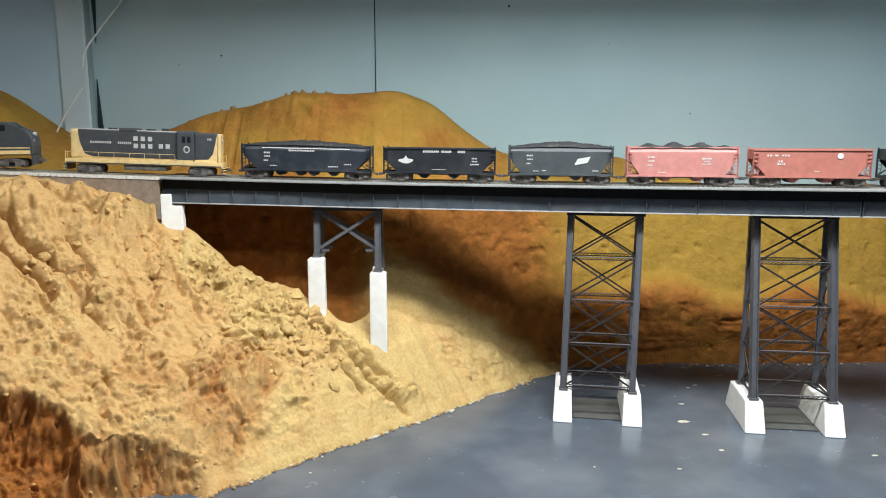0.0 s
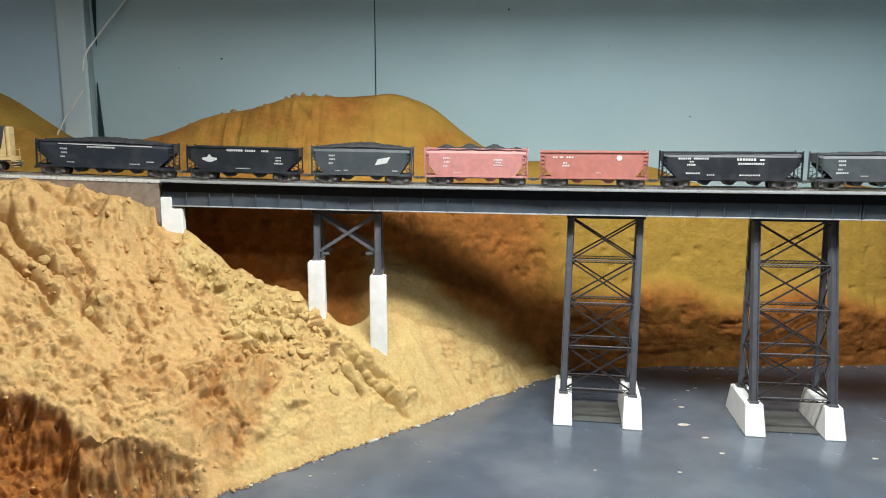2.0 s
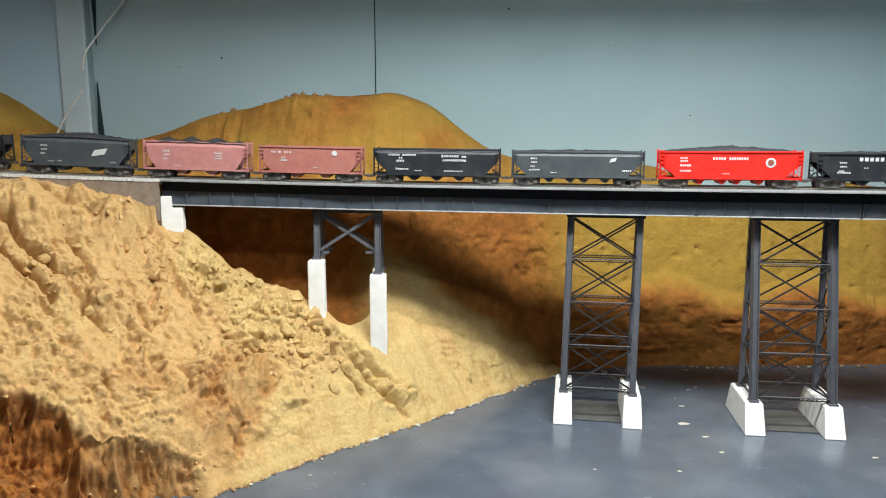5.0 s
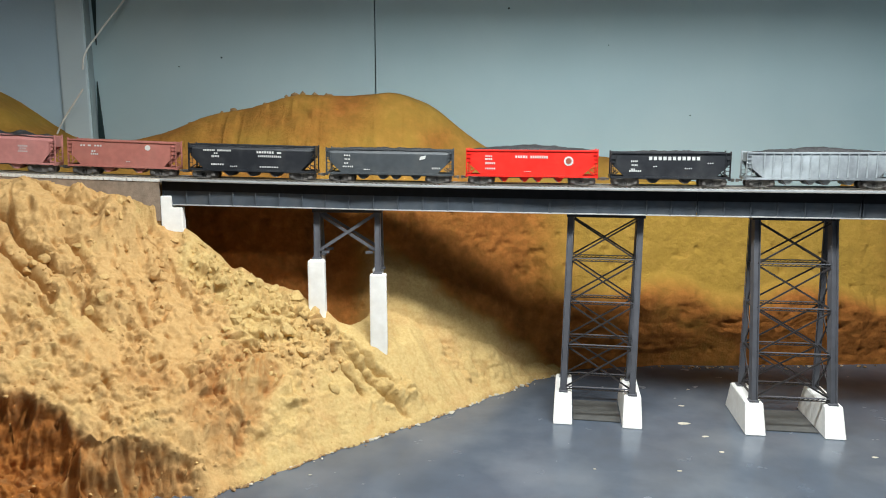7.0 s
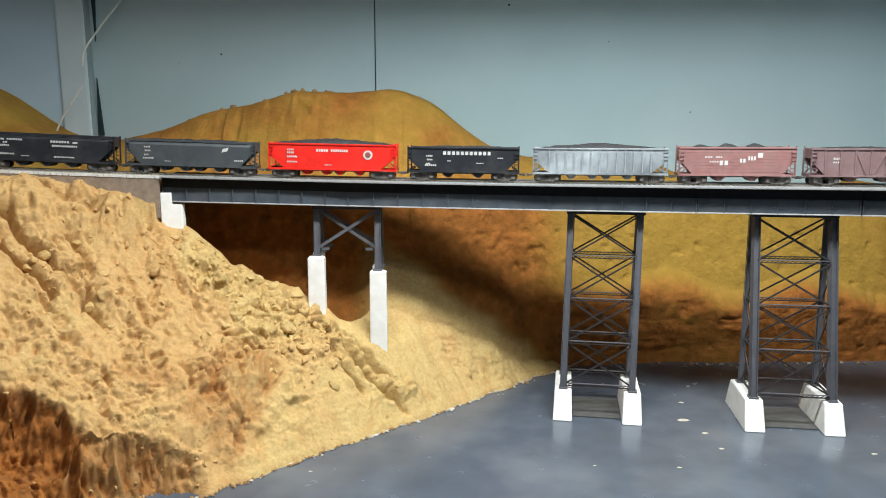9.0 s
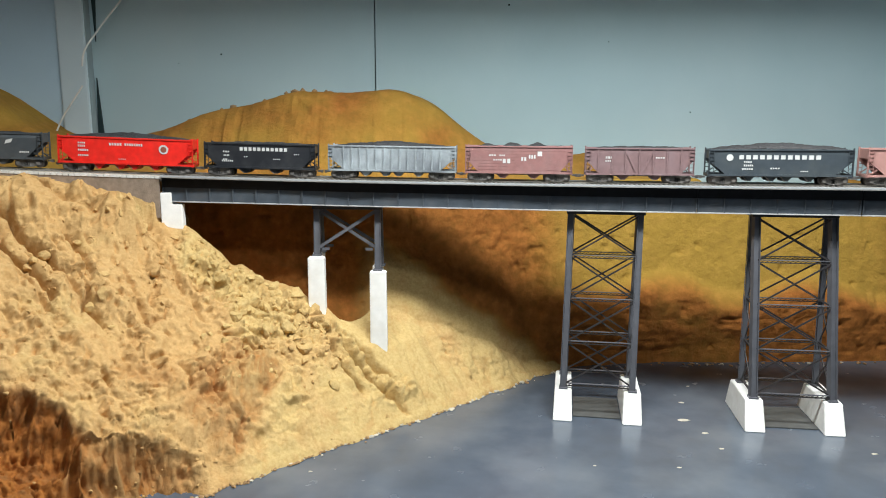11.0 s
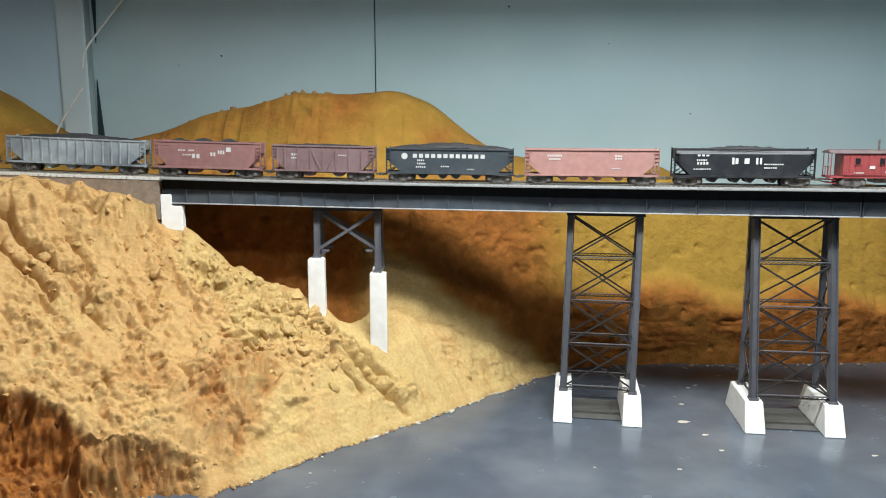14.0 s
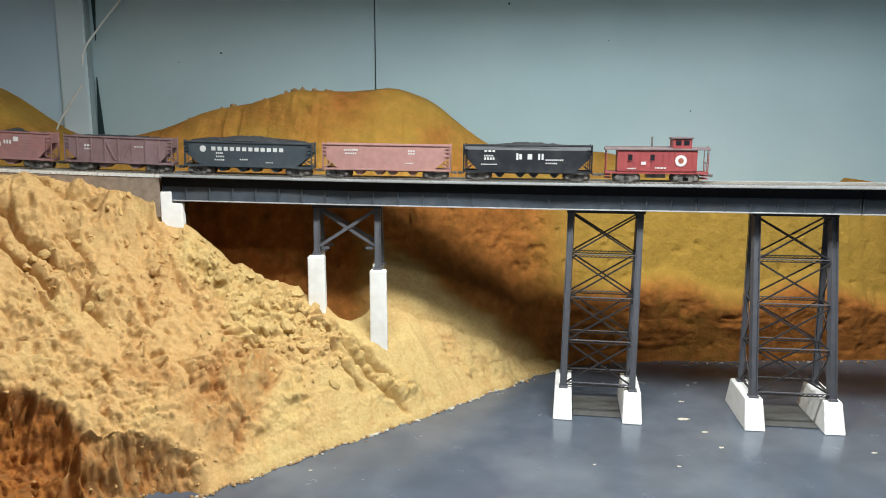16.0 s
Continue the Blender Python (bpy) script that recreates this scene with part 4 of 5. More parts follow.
def build_truck(parent, x):
    truck = new("truck")
    truck.parent = parent
    truck.location = (x, 0, 0)
    for s in (-1, 1):
        y = s * 0.0128
        bm = bmesh.new()
        prism(bm, [(-0.0155, 0.0074), (-0.0130, 0.0098), (-0.0060, 0.0116), (0.0060, 0.0116), (0.0130, 0.0098), (0.0155, 0.0074), (0.0155, 0.0036),
                   (0.0118, 0.0032), (0.0072, 0.0012), (-0.0072, 0.0012), (-0.0118, 0.0032), (-0.0155, 0.0036)], y - 0.0008, y + 0.0008)
        for zr in (0.0014, 0.0100):
            beam(bm, (-0.0065, y + s * 0.0012, zr), (0.0065, y + s * 0.0012, zr), 0.0016, 0.0012)
        for e in (-1, 1):
            beam(bm, (e * 0.0065, y + s * 0.0012, 0.0014), (e * 0.0120, y + s * 0.0012, 0.0046), 0.0016, 0.0012)
            beam(bm, (e * 0.0065, y + s * 0.0012, 0.0102), (e * 0.0125, y + s * 0.0012, 0.0084), 0.0016, 0.0012)
            for k in (-1, 0, 1):
                tube(bm, (k * 0.0024, y + s * 0.0012, 0.0044), 0.0010, 0.0050, "Z", 8)
        for e in (-1, 1):
            tube(bm, (e * 0.0122, y + s * 0.0016, 0.0056), 0.0026, 0.0022)
        part("side_frame", bm, TRUCK, truck)
    for e in (-1, 1):
        bm = tube(bmesh.new(), (e * 0.0122, 0, 0.0055), 0.0011, 0.024)
        for s in (-1, 1):
            tube(bm, (e * 0.0122, s * 0.0083, 0.0055), 0.0055, 0.0019, n=20)
            tube(bm, (e * 0.0122, s * 0.0070, 0.0055), 0.0061, 0.0007, n=20)
        part("wheelset", bm, WHEEL, truck, "dull steel wheelset")
    part("bolster", box(bmesh.new(), -0.003, 0.003, -0.0125, 0.0125, 0.006, 0.0105), TRUCK, truck)
    return truck


TRUCK_SOURCE = []


def add_truck(parent, x):
    """Trucks after the first share its meshes."""
    if not TRUCK_SOURCE:
        TRUCK_SOURCE.append(build_truck(parent, x))
        return
    made = copy_thing(TRUCK_SOURCE[0], Matrix.Translation((x, 0, 0)))
    made.parent = parent


def add_coupler(parent, x, s):
    bm = box(bmesh.new(), min(x, x + s * 0.0075), max(x, x + s * 0.0075), -0.0012, 0.0012, 0.0075, 0.0100)
    box(bm, x + s * 0.0062 - 0.0018, x + s * 0.0062 + 0.0018, -0.0026, 0.0022, 0.0066, 0.0106, 0.0005)
    part("coupler", bm, TRUCK, parent, "black knuckle coupler")


def add_letters(parent, rows, y, mat, name="lettering"):
    """Plain bars of lettering on the near side: x, z, width, height, count."""
    for x, z, w, h, count in rows:
        pitch = w / count
        wide = 0.33 if count > 1 else 0.5
        if h < 0.0030:
            bm = bmesh.new()
            for k in range(count):
                c = x + pitch * (k + 0.5)
                box(bm, c - pitch * wide, c + pitch * wide, -y - 0.00022, -y, z - h / 2, z + h / 2)
            tagged(part(name, bm, mat, parent, "small pale painted lettering"), kind="stuff")
            continue
        for k in range(count):
            c = x + pitch * (k + 0.5)
            part("letter", box(bmesh.new(), c - pitch * wide, c + pitch * wide, -y - 0.00022, -y, z - h / 2, z + h / 2), mat, parent, "pale painted letter")


def heap_mesh(length, kind, seed):
    nx, ny = 60, 14
    xs, ys = np.linspace(-length / 2, length / 2, nx), np.linspace(-HALF_W + 0.0015, HALF_W - 0.0015, ny)
    gx, gy = np.meshgrid(xs, ys)
    u, v = gx / (length / 2), gy / HALF_W
    fall = np.clip(1 - np.abs(u) ** 4, 0, 1) * np.clip(1 - np.abs(v) ** 2.5, 0, 1)
    if kind == "heaps":
        z = 0.0085 * fall * (0.70 + 0.30 * np.cos((u * 2.05 + 0.28) * math.pi * 1.95))
    elif kind == "mound":
        z = 0.0092 * fall ** 0.8 * (0.85 + 0.15 * np.cos(u * 5))
    elif kind == "low":
        z = 0.0042 * fall
    else:
        z = 0.0018 * fall - 0.001
    z = z + (0.0013 * fbm(gx * 180, gy * 180, seed, 4) + 0.0005 * fbm(gx * 700, gy * 700, seed + 5, 2)) * (0.3 + fall)
    bm = bmesh.new()
    rows = [[bm.verts.new((gx[j, i], gy[j, i], z[j, i])) for i in range(nx)] for j in range(ny)]
    for j in range(ny - 1):
        for i in range(nx - 1):
            bm.faces.new((rows[j][i], rows[j][i + 1], rows[j + 1][i + 1], rows[j + 1][i]))
    return bm


def build_hopper(length, mat, label, style="rib", bays=3, load="low", seed=1, letters=(), emblem=(), rim=RIM, trim=None, rise=0.0):
    car = thing("hopper_car", label, "hopper car", "cars of the coal train")
    L = length / 2
    body = new("body")
    body.parent = car
    zc = SILL + 0.40 * (rim - SILL)
    cut = 0.125 * length
    foot_x = L - cut * 0.98
    inner = L - cut
    # side sheets, cut away over the trucks
    for s in (-1, 1):
        y = s * HALF_W
        bm = bmesh.new()
        poly = [(-L + 0.0016, rim), (L - 0.0016, rim), (L - 0.0016, zc + 0.005), (foot_x, SILL + 0.001), (-foot_x, SILL + 0.001), (-L + 0.0016, zc + 0.005)]
        if style == "offset":
            # smooth sheet with the upper part turned in
            k = rim - 0.0058
            low = [(-L + 0.004, k), (L - 0.004, k), (L - 0.004, zc + 0.005), (foot_x, SILL + 0.001), (-foot_x, SILL + 0.001), (-L + 0.004, zc + 0.005)]
            prism(bm, low, min(y, y - s * 0.0008), max(y, y - s * 0.0008))
            a = [bm.verts.new(v) for v in ((-L + 0.004, y, k), (L - 0.004, y, k), (L - 0.0016, y - s * 0.0042, rim), (-L + 0.0016, y - s * 0.0042, rim))]
            b = [bm.verts.new((v.co.x, v.co.y - s * 0.0008, v.co.z)) for v in a]
            bm.faces.new(a), bm.faces.new(b[::-1])
            for i in range(4):
                j = (i + 1) % 4
                bm.faces.new((a[j], a[i], b[i], b[j]))
        else:
            prism(bm, poly, min(y, y - s * 0.0010), max(y, y - s * 0.0010))
        if style == "plank":
            for k in range(7):
                z = SILL + 0.004 + k * (rim - SILL - 0.006) / 7
                wide = inner if z < zc else L - 0.002
                part("plank", box(bmesh.new(), -wide, wide, min(y, y + s * 0.0003), max(y, y + s * 0.0003), z, z + (rim - SILL) / 7 - 0.0012), mat, body)
        part("side_sheet", bm, mat, body)
        part("top_chord", box(bmesh.new(), -L + 0.001, L - 0.001, y - 0.0013 - (0.0042 if style == "offset" and s > 0 else 0) + (0.0042 if style == "offset" and s < 0 else 0),
                              y + 0.0013 - (0.0042 if style == "offset" and s > 0 else 0) + (0.0042 if style == "offset" and s < 0 else 0), rim - 0.0012, rim + 0.0008, 0.0002), trim or mat, body)
        part("side_sill", box(bmesh.new(), -L + 0.002, L - 0.002, y - 0.0009, y + 0.0007, SILL - 0.0012, SILL + 0.0014), mat, body)
        if style in ("rib", "brace"):
            count = 7 if style == "brace" else max(7, round(length / 0.0135))
            rib = finish("side_post", box(bmesh.new(), -0.0008, 0.0008, -0.0007, 0.0007, SILL + 0.0014, rim - 0.0012), mat)
            for k in range(count):
                x = -inner + 2 * inner * k / (count - 1)
                ob = new("side_post", rib)
                ob.parent, ob.location = body, (x, y + s * 0.0007, 0)
            if style == "brace":
                for x0, x1 in ((-0.66, -0.36), (0.66, 0.36)):
                    part("side_brace", beam(bmesh.new(), (x0 * inner * 0.5, y + s * 0.0006, rim - 0.003), (x1 * inner * 0.2, y + s * 0.0006, SILL + 0.002), 0.0012, 0.0022), mat, body)
    # slope sheets and ends
    for e in (-1, 1):
        bm = prism(bmesh.new(), [(e * (L - 0.002), zc + 0.011), (e * (L - cut * 1.45), SILL + 0.001), (e * (L - cut * 1.45 - 0.001), SILL + 0.001), (e * (L - 0.003), zc + 0.012)],
                   -HALF_W + 0.0012, HALF_W - 0.0012)
        box(bm, min(e * (L - 0.002), e * (L - 0.003)), max(e * (L - 0.002), e * (L - 0.003)), -HALF_W + 0.0008, HALF_W - 0.0008, zc + 0.008, rim)
        part("end_sheet", bm, mat, body)
        part("end_sill", box(bmesh.new(), min(e * (L - 0.0032), e * L), max(e * (L - 0.0032), e * L), -HALF_W, HALF_W, SILL - 0.002, SILL + 0.0018, 0.0003), mat, body)
        for s in (-1, 1):
            y = s * (HALF_W - 0.0006)
            part("corner_post", box(bmesh.new(), e * (L - 0.0014) - 0.0009, e * (L - 0.0014) + 0.0009, y - 0.0009, y + 0.0009, SILL, rim + 0.0022), mat, body)
            part("end_brace", beam(bmesh.new(), (e * (L - 0.003), y, SILL + 0.001), (e * (L - cut * 0.55), y, SILL + 0.58 * (zc - SILL)), 0.0009, 0.0014), mat, body)
            bm = bmesh.new()
            for k in range(6):
                z = SILL + 0.004 + k * 0.0050
                if z < rim - 0.003:
                    box(bm, e * (L - 0.0040) - 0.0032, e * (L - 0.0040) + 0.0032, s * (HALF_W + 0.0010) - 0.0004, s * (HALF_W + 0.0010) + 0.0004, z - 0.0004, z + 0.0004)
            for dx in (-1, 1):
                box(bm, e * (L - 0.0040) + dx * 0.003 - 0.0003, e * (L - 0.0040) + dx * 0.003 + 0.0003, s * (HALF_W + 0.0010) - 0.0004, s * (HALF_W + 0.0010) + 0.0004, SILL + 0.002, SILL + 0.031)
            part("ladder", bm, mat, body, "grab iron ladder")
        add_coupler(car, e * L, e)
    # floor of the hold, chutes and centre sill
    part("centre_sill", box(bmesh.new(), -L + 0.003, L - 0.003, -0.003, 0.003, SILL - 0.0035, SILL), TRUCK, body)
    for x in {2: (-0.0205, 0.0205), 3: (-0.031, 0.0, 0.031), 4: (-0.0365, -0.0090, 0.0090, 0.0365)}[bays]:
        w = 0.0105 if bays < 4 else 0.0085
        bm = prism(bmesh.new(), [(x - w, SILL - 0.0005), (x + w, SILL - 0.0005), (x + w * 0.24, 0.0042), (x - w * 0.24, 0.0042)], -HALF_W + 0.003, HALF_W - 0.003)
        chute = part("chute", bm, mat, body, "sloping discharge chute")
        part("chute_door", beam(bmesh.new(), (x - w * 0.9, -HALF_W + 0.0026, SILL - 0.001), (x - w * 0.2, -HALF_W + 0.0026, 0.0044), 0.0006, 0.0011), TRUCK, chute)
    part("hold_floor", box(bmesh.new(), -inner, inner, -HALF_W + 0.0012, HALF_W - 0.0012, SILL, SILL + 0.0015), mat, body)
    if load:
        heap = part("coal", heap_mesh(length - 0.006, load, seed), COAL, car, "load of black coal", smooth=False)
        heap.location = (0, 0, rim - 0.0020 + rise)
    if letters:
        add_letters(car, letters, HALF_W + (0.0007 if style in ("rib",) else 0.0003), LETTER)
    for kind, x, z, w, h, m in emblem:
        for s in (-1, 1):
            bm = bmesh.new()
            y = s * (HALF_W + 0.0005 + (0.0003 if m is AMBER else 0))
            cx = -s * x
            if kind == "disc":
                tube(bm, (cx, y, z), w / 2, 0.0004, n=20)
            elif kind == "slant":
                prism(bm, [(cx + s * w * 0.5, z - h * 0.5), (cx + s * w * 0.30, z + h * 0.22), (cx - s * w * 0.5, z + h * 0.5), (cx - s * w * 0.30, z - h * 0.22)], y - 0.0002, y + 0.0002)
            elif kind == "cross":
                prism(bm, [(cx - w / 2, z - h * 0.2), (cx - w * 0.15, z - h / 2), (cx + w * 0.15, z - h / 2), (cx + w / 2, z - h * 0.2), (cx + w / 2, z),
                           (cx + w * 0.15, z + h * 0.12), (cx, z + h / 2), (cx - w * 0.15, z + h * 0.12), (cx - w / 2, z)], y - 0.0002, y + 0.0002)
            part("emblem", bm, m, car, "painted emblem")
    for e in (-1, 1):
        add_truck(car, e * (L - 0.0205))
    return car


BLACK = paint("car_black", (0.016, 0.018, 0.022), 0.45, (0.10, 0.10, 0.10), 0.2)
NAVY = paint("car_blue_black", (0.020, 0.025, 0.034), 0.45, (0.11, 0.11, 0.11), 0.25)
GREY = paint("car_dark_grey", (0.052, 0.060, 0.066), 0.5, (0.12, 0.12, 0.11), 0.25)
GREEN_GREY = paint("car_green_grey", (0.042, 0.054, 0.064), 0.5, (0.10, 0.11, 0.10), 0.25)
PINK = paint("car_faded_red", (0.47, 0.190, 0.170), 0.6, (0.46, 0.23, 0.20), 0.3)
PINK_RED = paint("car_oxide_red", (0.39, 0.135, 0.105), 0.6, (0.40, 0.18, 0.14), 0.3)
MAROON = paint("car_maroon", (0.28, 0.135, 0.125), 0.6, (0.27, 0.17, 0.16), 0.4)
PLUM = paint("car_plum_brown", (0.19, 0.115, 0.115), 0.65, (0.23, 0.16, 0.17), 0.5)
SALMON = paint("car_salmon", (0.37, 0.195, 0.170), 0.6, (0.36, 0.19, 0.155), 0.3)
SCARLET = paint("car_scarlet", (0.78, 0.022, 0.014), 0.4, (0.60, 0.05, 0.03), 0.2)
SILVER = material("car_weathered_silver", (0.37, 0.41, 0.43), 0.5, 0.2, 0.3, 50, 0.1, 300, 0.1, (0.15, 0.165, 0.18), 0.9, 24)
LOCO_GREY = paint("locomotive_grey", (0.050, 0.056, 0.062), 0.45, (0.10, 0.09, 0.08), 0.2)
CREAM = paint("locomotive_cream", (0.72, 0.52, 0.24), 0.5, (0.45, 0.33, 0.17), 0.35)
CABOOSE_RED = paint("caboose_red", (0.27, 0.050, 0.052), 0.5, (0.30, 0.07, 0.05), 0.3)
ROOF_BROWN = paint("caboose_roof", (0.14, 0.100, 0.105), 0.7)
PALE_PLATE = material("plate_pale", (0.46, 0.46, 0.45), 0.6, 0, 0.1, 200)
GLASS = material("window_dark", (0.015, 0.017, 0.02), 0.12)
AMBER = material("emblem_red", (0.26, 0.08, 0.05), 0.5)


def build_locomotive():
    loco = thing("diesel_locomotive", "grey and cream hood diesel locomotive with weathered trucks", "locomotive", "locomotives of the coal train")
    L = 0.1035
    frame_ = part("walkway", box(bmesh.new(), -L, L, -0.0165, 0.0165, 0.0125, 0.0170, 0.0006), CREAM, loco, "cream walkway and sill")
    part("sill_stripe", box(bmesh.new(), -L + 0.002, L - 0.002, -0.0168, 0.0168, 0.0128, 0.0141), LOCO_GREY, frame_)
    # long hood, cab and short hood
    bm = box(bmesh.new(), -L + 0.016, 0.042, -0.0105, 0.0105, 0.0170, 0.0512, 0.0016)
    part("long_hood", bm, LOCO_GREY, loco)
    part("hood_end", box(bmesh.new(), -L + 0.006, -L + 0.0165, -0.0103, 0.0103, 0.0170, 0.0506, 0.0022), CREAM, loco, "cream hood end")
    part("cab", box(bmesh.new(), 0.042, 0.065, -0.0150, 0.0150, 0.0170, 0.0526, 0.0020), LOCO_GREY, loco)
    part("short_hood", box(bmesh.new(), 0.065, L - 0.008, -0.0105, 0.0105, 0.0170, 0.0512, 0.0022), LOCO_GREY, loco)
    part("hood_end", box(bmesh.new(), L - 0.0085, L - 0.0035, -0.0103, 0.0103, 0.0170, 0.0506, 0.0020), CREAM, loco, "cream hood end")
    # the cream swoop along the foot of the hood
    bm = bmesh.new()
    for s in (-1, 1):
        y = s * 0.01065
        prism(bm, [(-L + 0.016, 0.0172), (0.042, 0.0172), (0.042, 0.0196), (-L + 0.034, 0.0200), (-L + 0.024, 0.0230), (-L + 0.018, 0.0360), (-L + 0.016, 0.0480)], y - 0.0002, y + 0.0002)
        prism(bm, [(0.065, 0.0172), (L - 0.0085, 0.0172), (L - 0.0085, 0.0490), (L - 0.0105, 0.0400), (L - 0.0140, 0.0270), (L - 0.0200, 0.0205), (0.065, 0.0196)], y - 0.0002, y + 0.0002)
        box(bm, 0.043, 0.064, s * 0.0151 - 0.0002, s * 0.0151 + 0.0002, 0.0172, 0.0192)
    part("paint_swoop", bm, CREAM, loco, "cream painted swoop")
    for s in (-1, 1):
        for x in (0.0515, 0.0585):
            part("window", box(bmesh.new(), x - 0.0022, x + 0.0022, s * 0.0151 - 0.0002, s * 0.0151 + 0.0002, 0.0395, 0.0465), GLASS, loco)
        for x in np.linspace(-L + 0.03, 0.036, 11):
            part("hood_door", box(bmesh.new(), x - 0.0036, x + 0.0036, s * 0.0106 - 0.0002, s * 0.0106 + 0.0002, 0.0215, 0.0450), LOCO_GREY, loco)
        for x, z in ((-0.0125, 0.0420), (-0.0030, 0.0420), (0.0065, 0.0420), (-0.0125, 0.0335), (-0.0030, 0.0335), (0.0065, 0.0335), (0.0205, 0.0340), (0.0295, 0.0340)):
            part("louvre", box(bmesh.new(), x - 0.0028, x + 0.0028, s * 0.0110 - 0.0002, s * 0.0110 + 0.0002, z - 0.0026, z + 0.0026, 0.0001), PALE_PLATE, loco, "pale square louvre")
        bm = beam(bmesh.new(), (-L + 0.004, s * 0.0158, 0.0250), (0.040, s * 0.0158, 0.0250), 0.0005, 0.0005)
        for x in np.linspace(-L + 0.004, 0.040, 8):
            beam(bm, (x, s * 0.0158, 0.0168), (x, s * 0.0158, 0.0250), 0.0005, 0.0005)
        part("handrail", bm, CREAM, loco)
        ring = part("emblem", tube(bmesh.new(), (0.0555, s * 0.0152, 0.0315), 0.0042, 0.0006, n=20), PALE_PLATE, loco, "pale ring emblem")
        part("emblem_hub", tube(bmesh.new(), (0.0555, s * 0.0155, 0.0315), 0.0026, 0.0006, n=16), LOCO_GREY, ring)
        part("roof_edge", box(bmesh.new(), -L + 0.018, 0.041, s * 0.0100 - 0.0006, s * 0.0100 + 0.0006, 0.0505, 0.0516), PALE_PLATE, loco, "pale roof edge")
    add_letters(loco, [(-0.072, 0.0365, 0.028, 0.0026, 9), (-0.036, 0.0365, 0.018, 0.0028, 7)], 0.0110, PALE_PLATE)
    add_letters(loco, [(0.082, 0.0440, 0.006, 0.0024, 3)], 0.0107, PALE_PLATE)
    for x, r in ((-0.045, 0.006), (0.005, 0.006)):
        part("roof_fan", tube(bmesh.new(), (x, 0, 0.0522), r, 0.0022, "Z", 20), LOCO_GREY, loco)
    part("dynamic_brake", box(bmesh.new(), -0.034, -0.010, -0.0112, 0.0112, 0.0495, 0.0535, 0.0014), LOCO_GREY, loco)
    part("exhaust", box(bmesh.new(), 0.020, 0.028, -0.003, 0.003, 0.0512, 0.0545), LOCO_GREY, loco)
    part("fuel_tank", box(bmesh.new(), -0.028, 0.028, -0.0145, 0.0145, 0.0050, 0.0125, 0.0020), TRUCK, loco)
    for ob in loco.children_recursive:
        for v in ob.data.vertices:
            if v.co.z > 0.0165:
                v.co.z = 0.0165 + (v.co.z - 0.0165) * 1.17 + 0.0014
    for e in (-1, 1):
        bm = bmesh.new()
        for k in range(3):
            box(bm, e * (L + 0.001) - 0.0025, e * (L + 0.001) + 0.0025, -0.0162, 0.0162, 0.0045 + k * 0.0034, 0.0052 + k * 0.0034)
        part("step", bm, CREAM, loco)
        part("pilot", box(bmesh.new(), min(e * (L - 0.002), e * L), max(e * (L - 0.002), e * L), -0.0160, 0.0160, 0.0035, 0.0128), LOCO_GREY, loco)
        part("headlight", tube(bmesh.new(), (e * (L - 0.0035), 0, 0.0480), 0.0016, 0.003, "X", 12), WHITE_EDGE, loco)
        add_coupler(loco, e * L, e)
        bm = bmesh.new()
        for s in (-1, 1):
            beam(bm, (e * (L - 0.001), s * 0.0155, 0.0165), (e * (L - 0.001), s * 0.0155, 0.0290), 0.0007, 0.0007)
        beam(bm, (e * (L - 0.001), -0.0155, 0.0270), (e * (L - 0.001), 0.0155, 0.0270), 0.0006, 0.0006)
        part("end_rail", bm, CREAM, loco)
        add_truck(loco, e * (L - 0.030))
    return loco


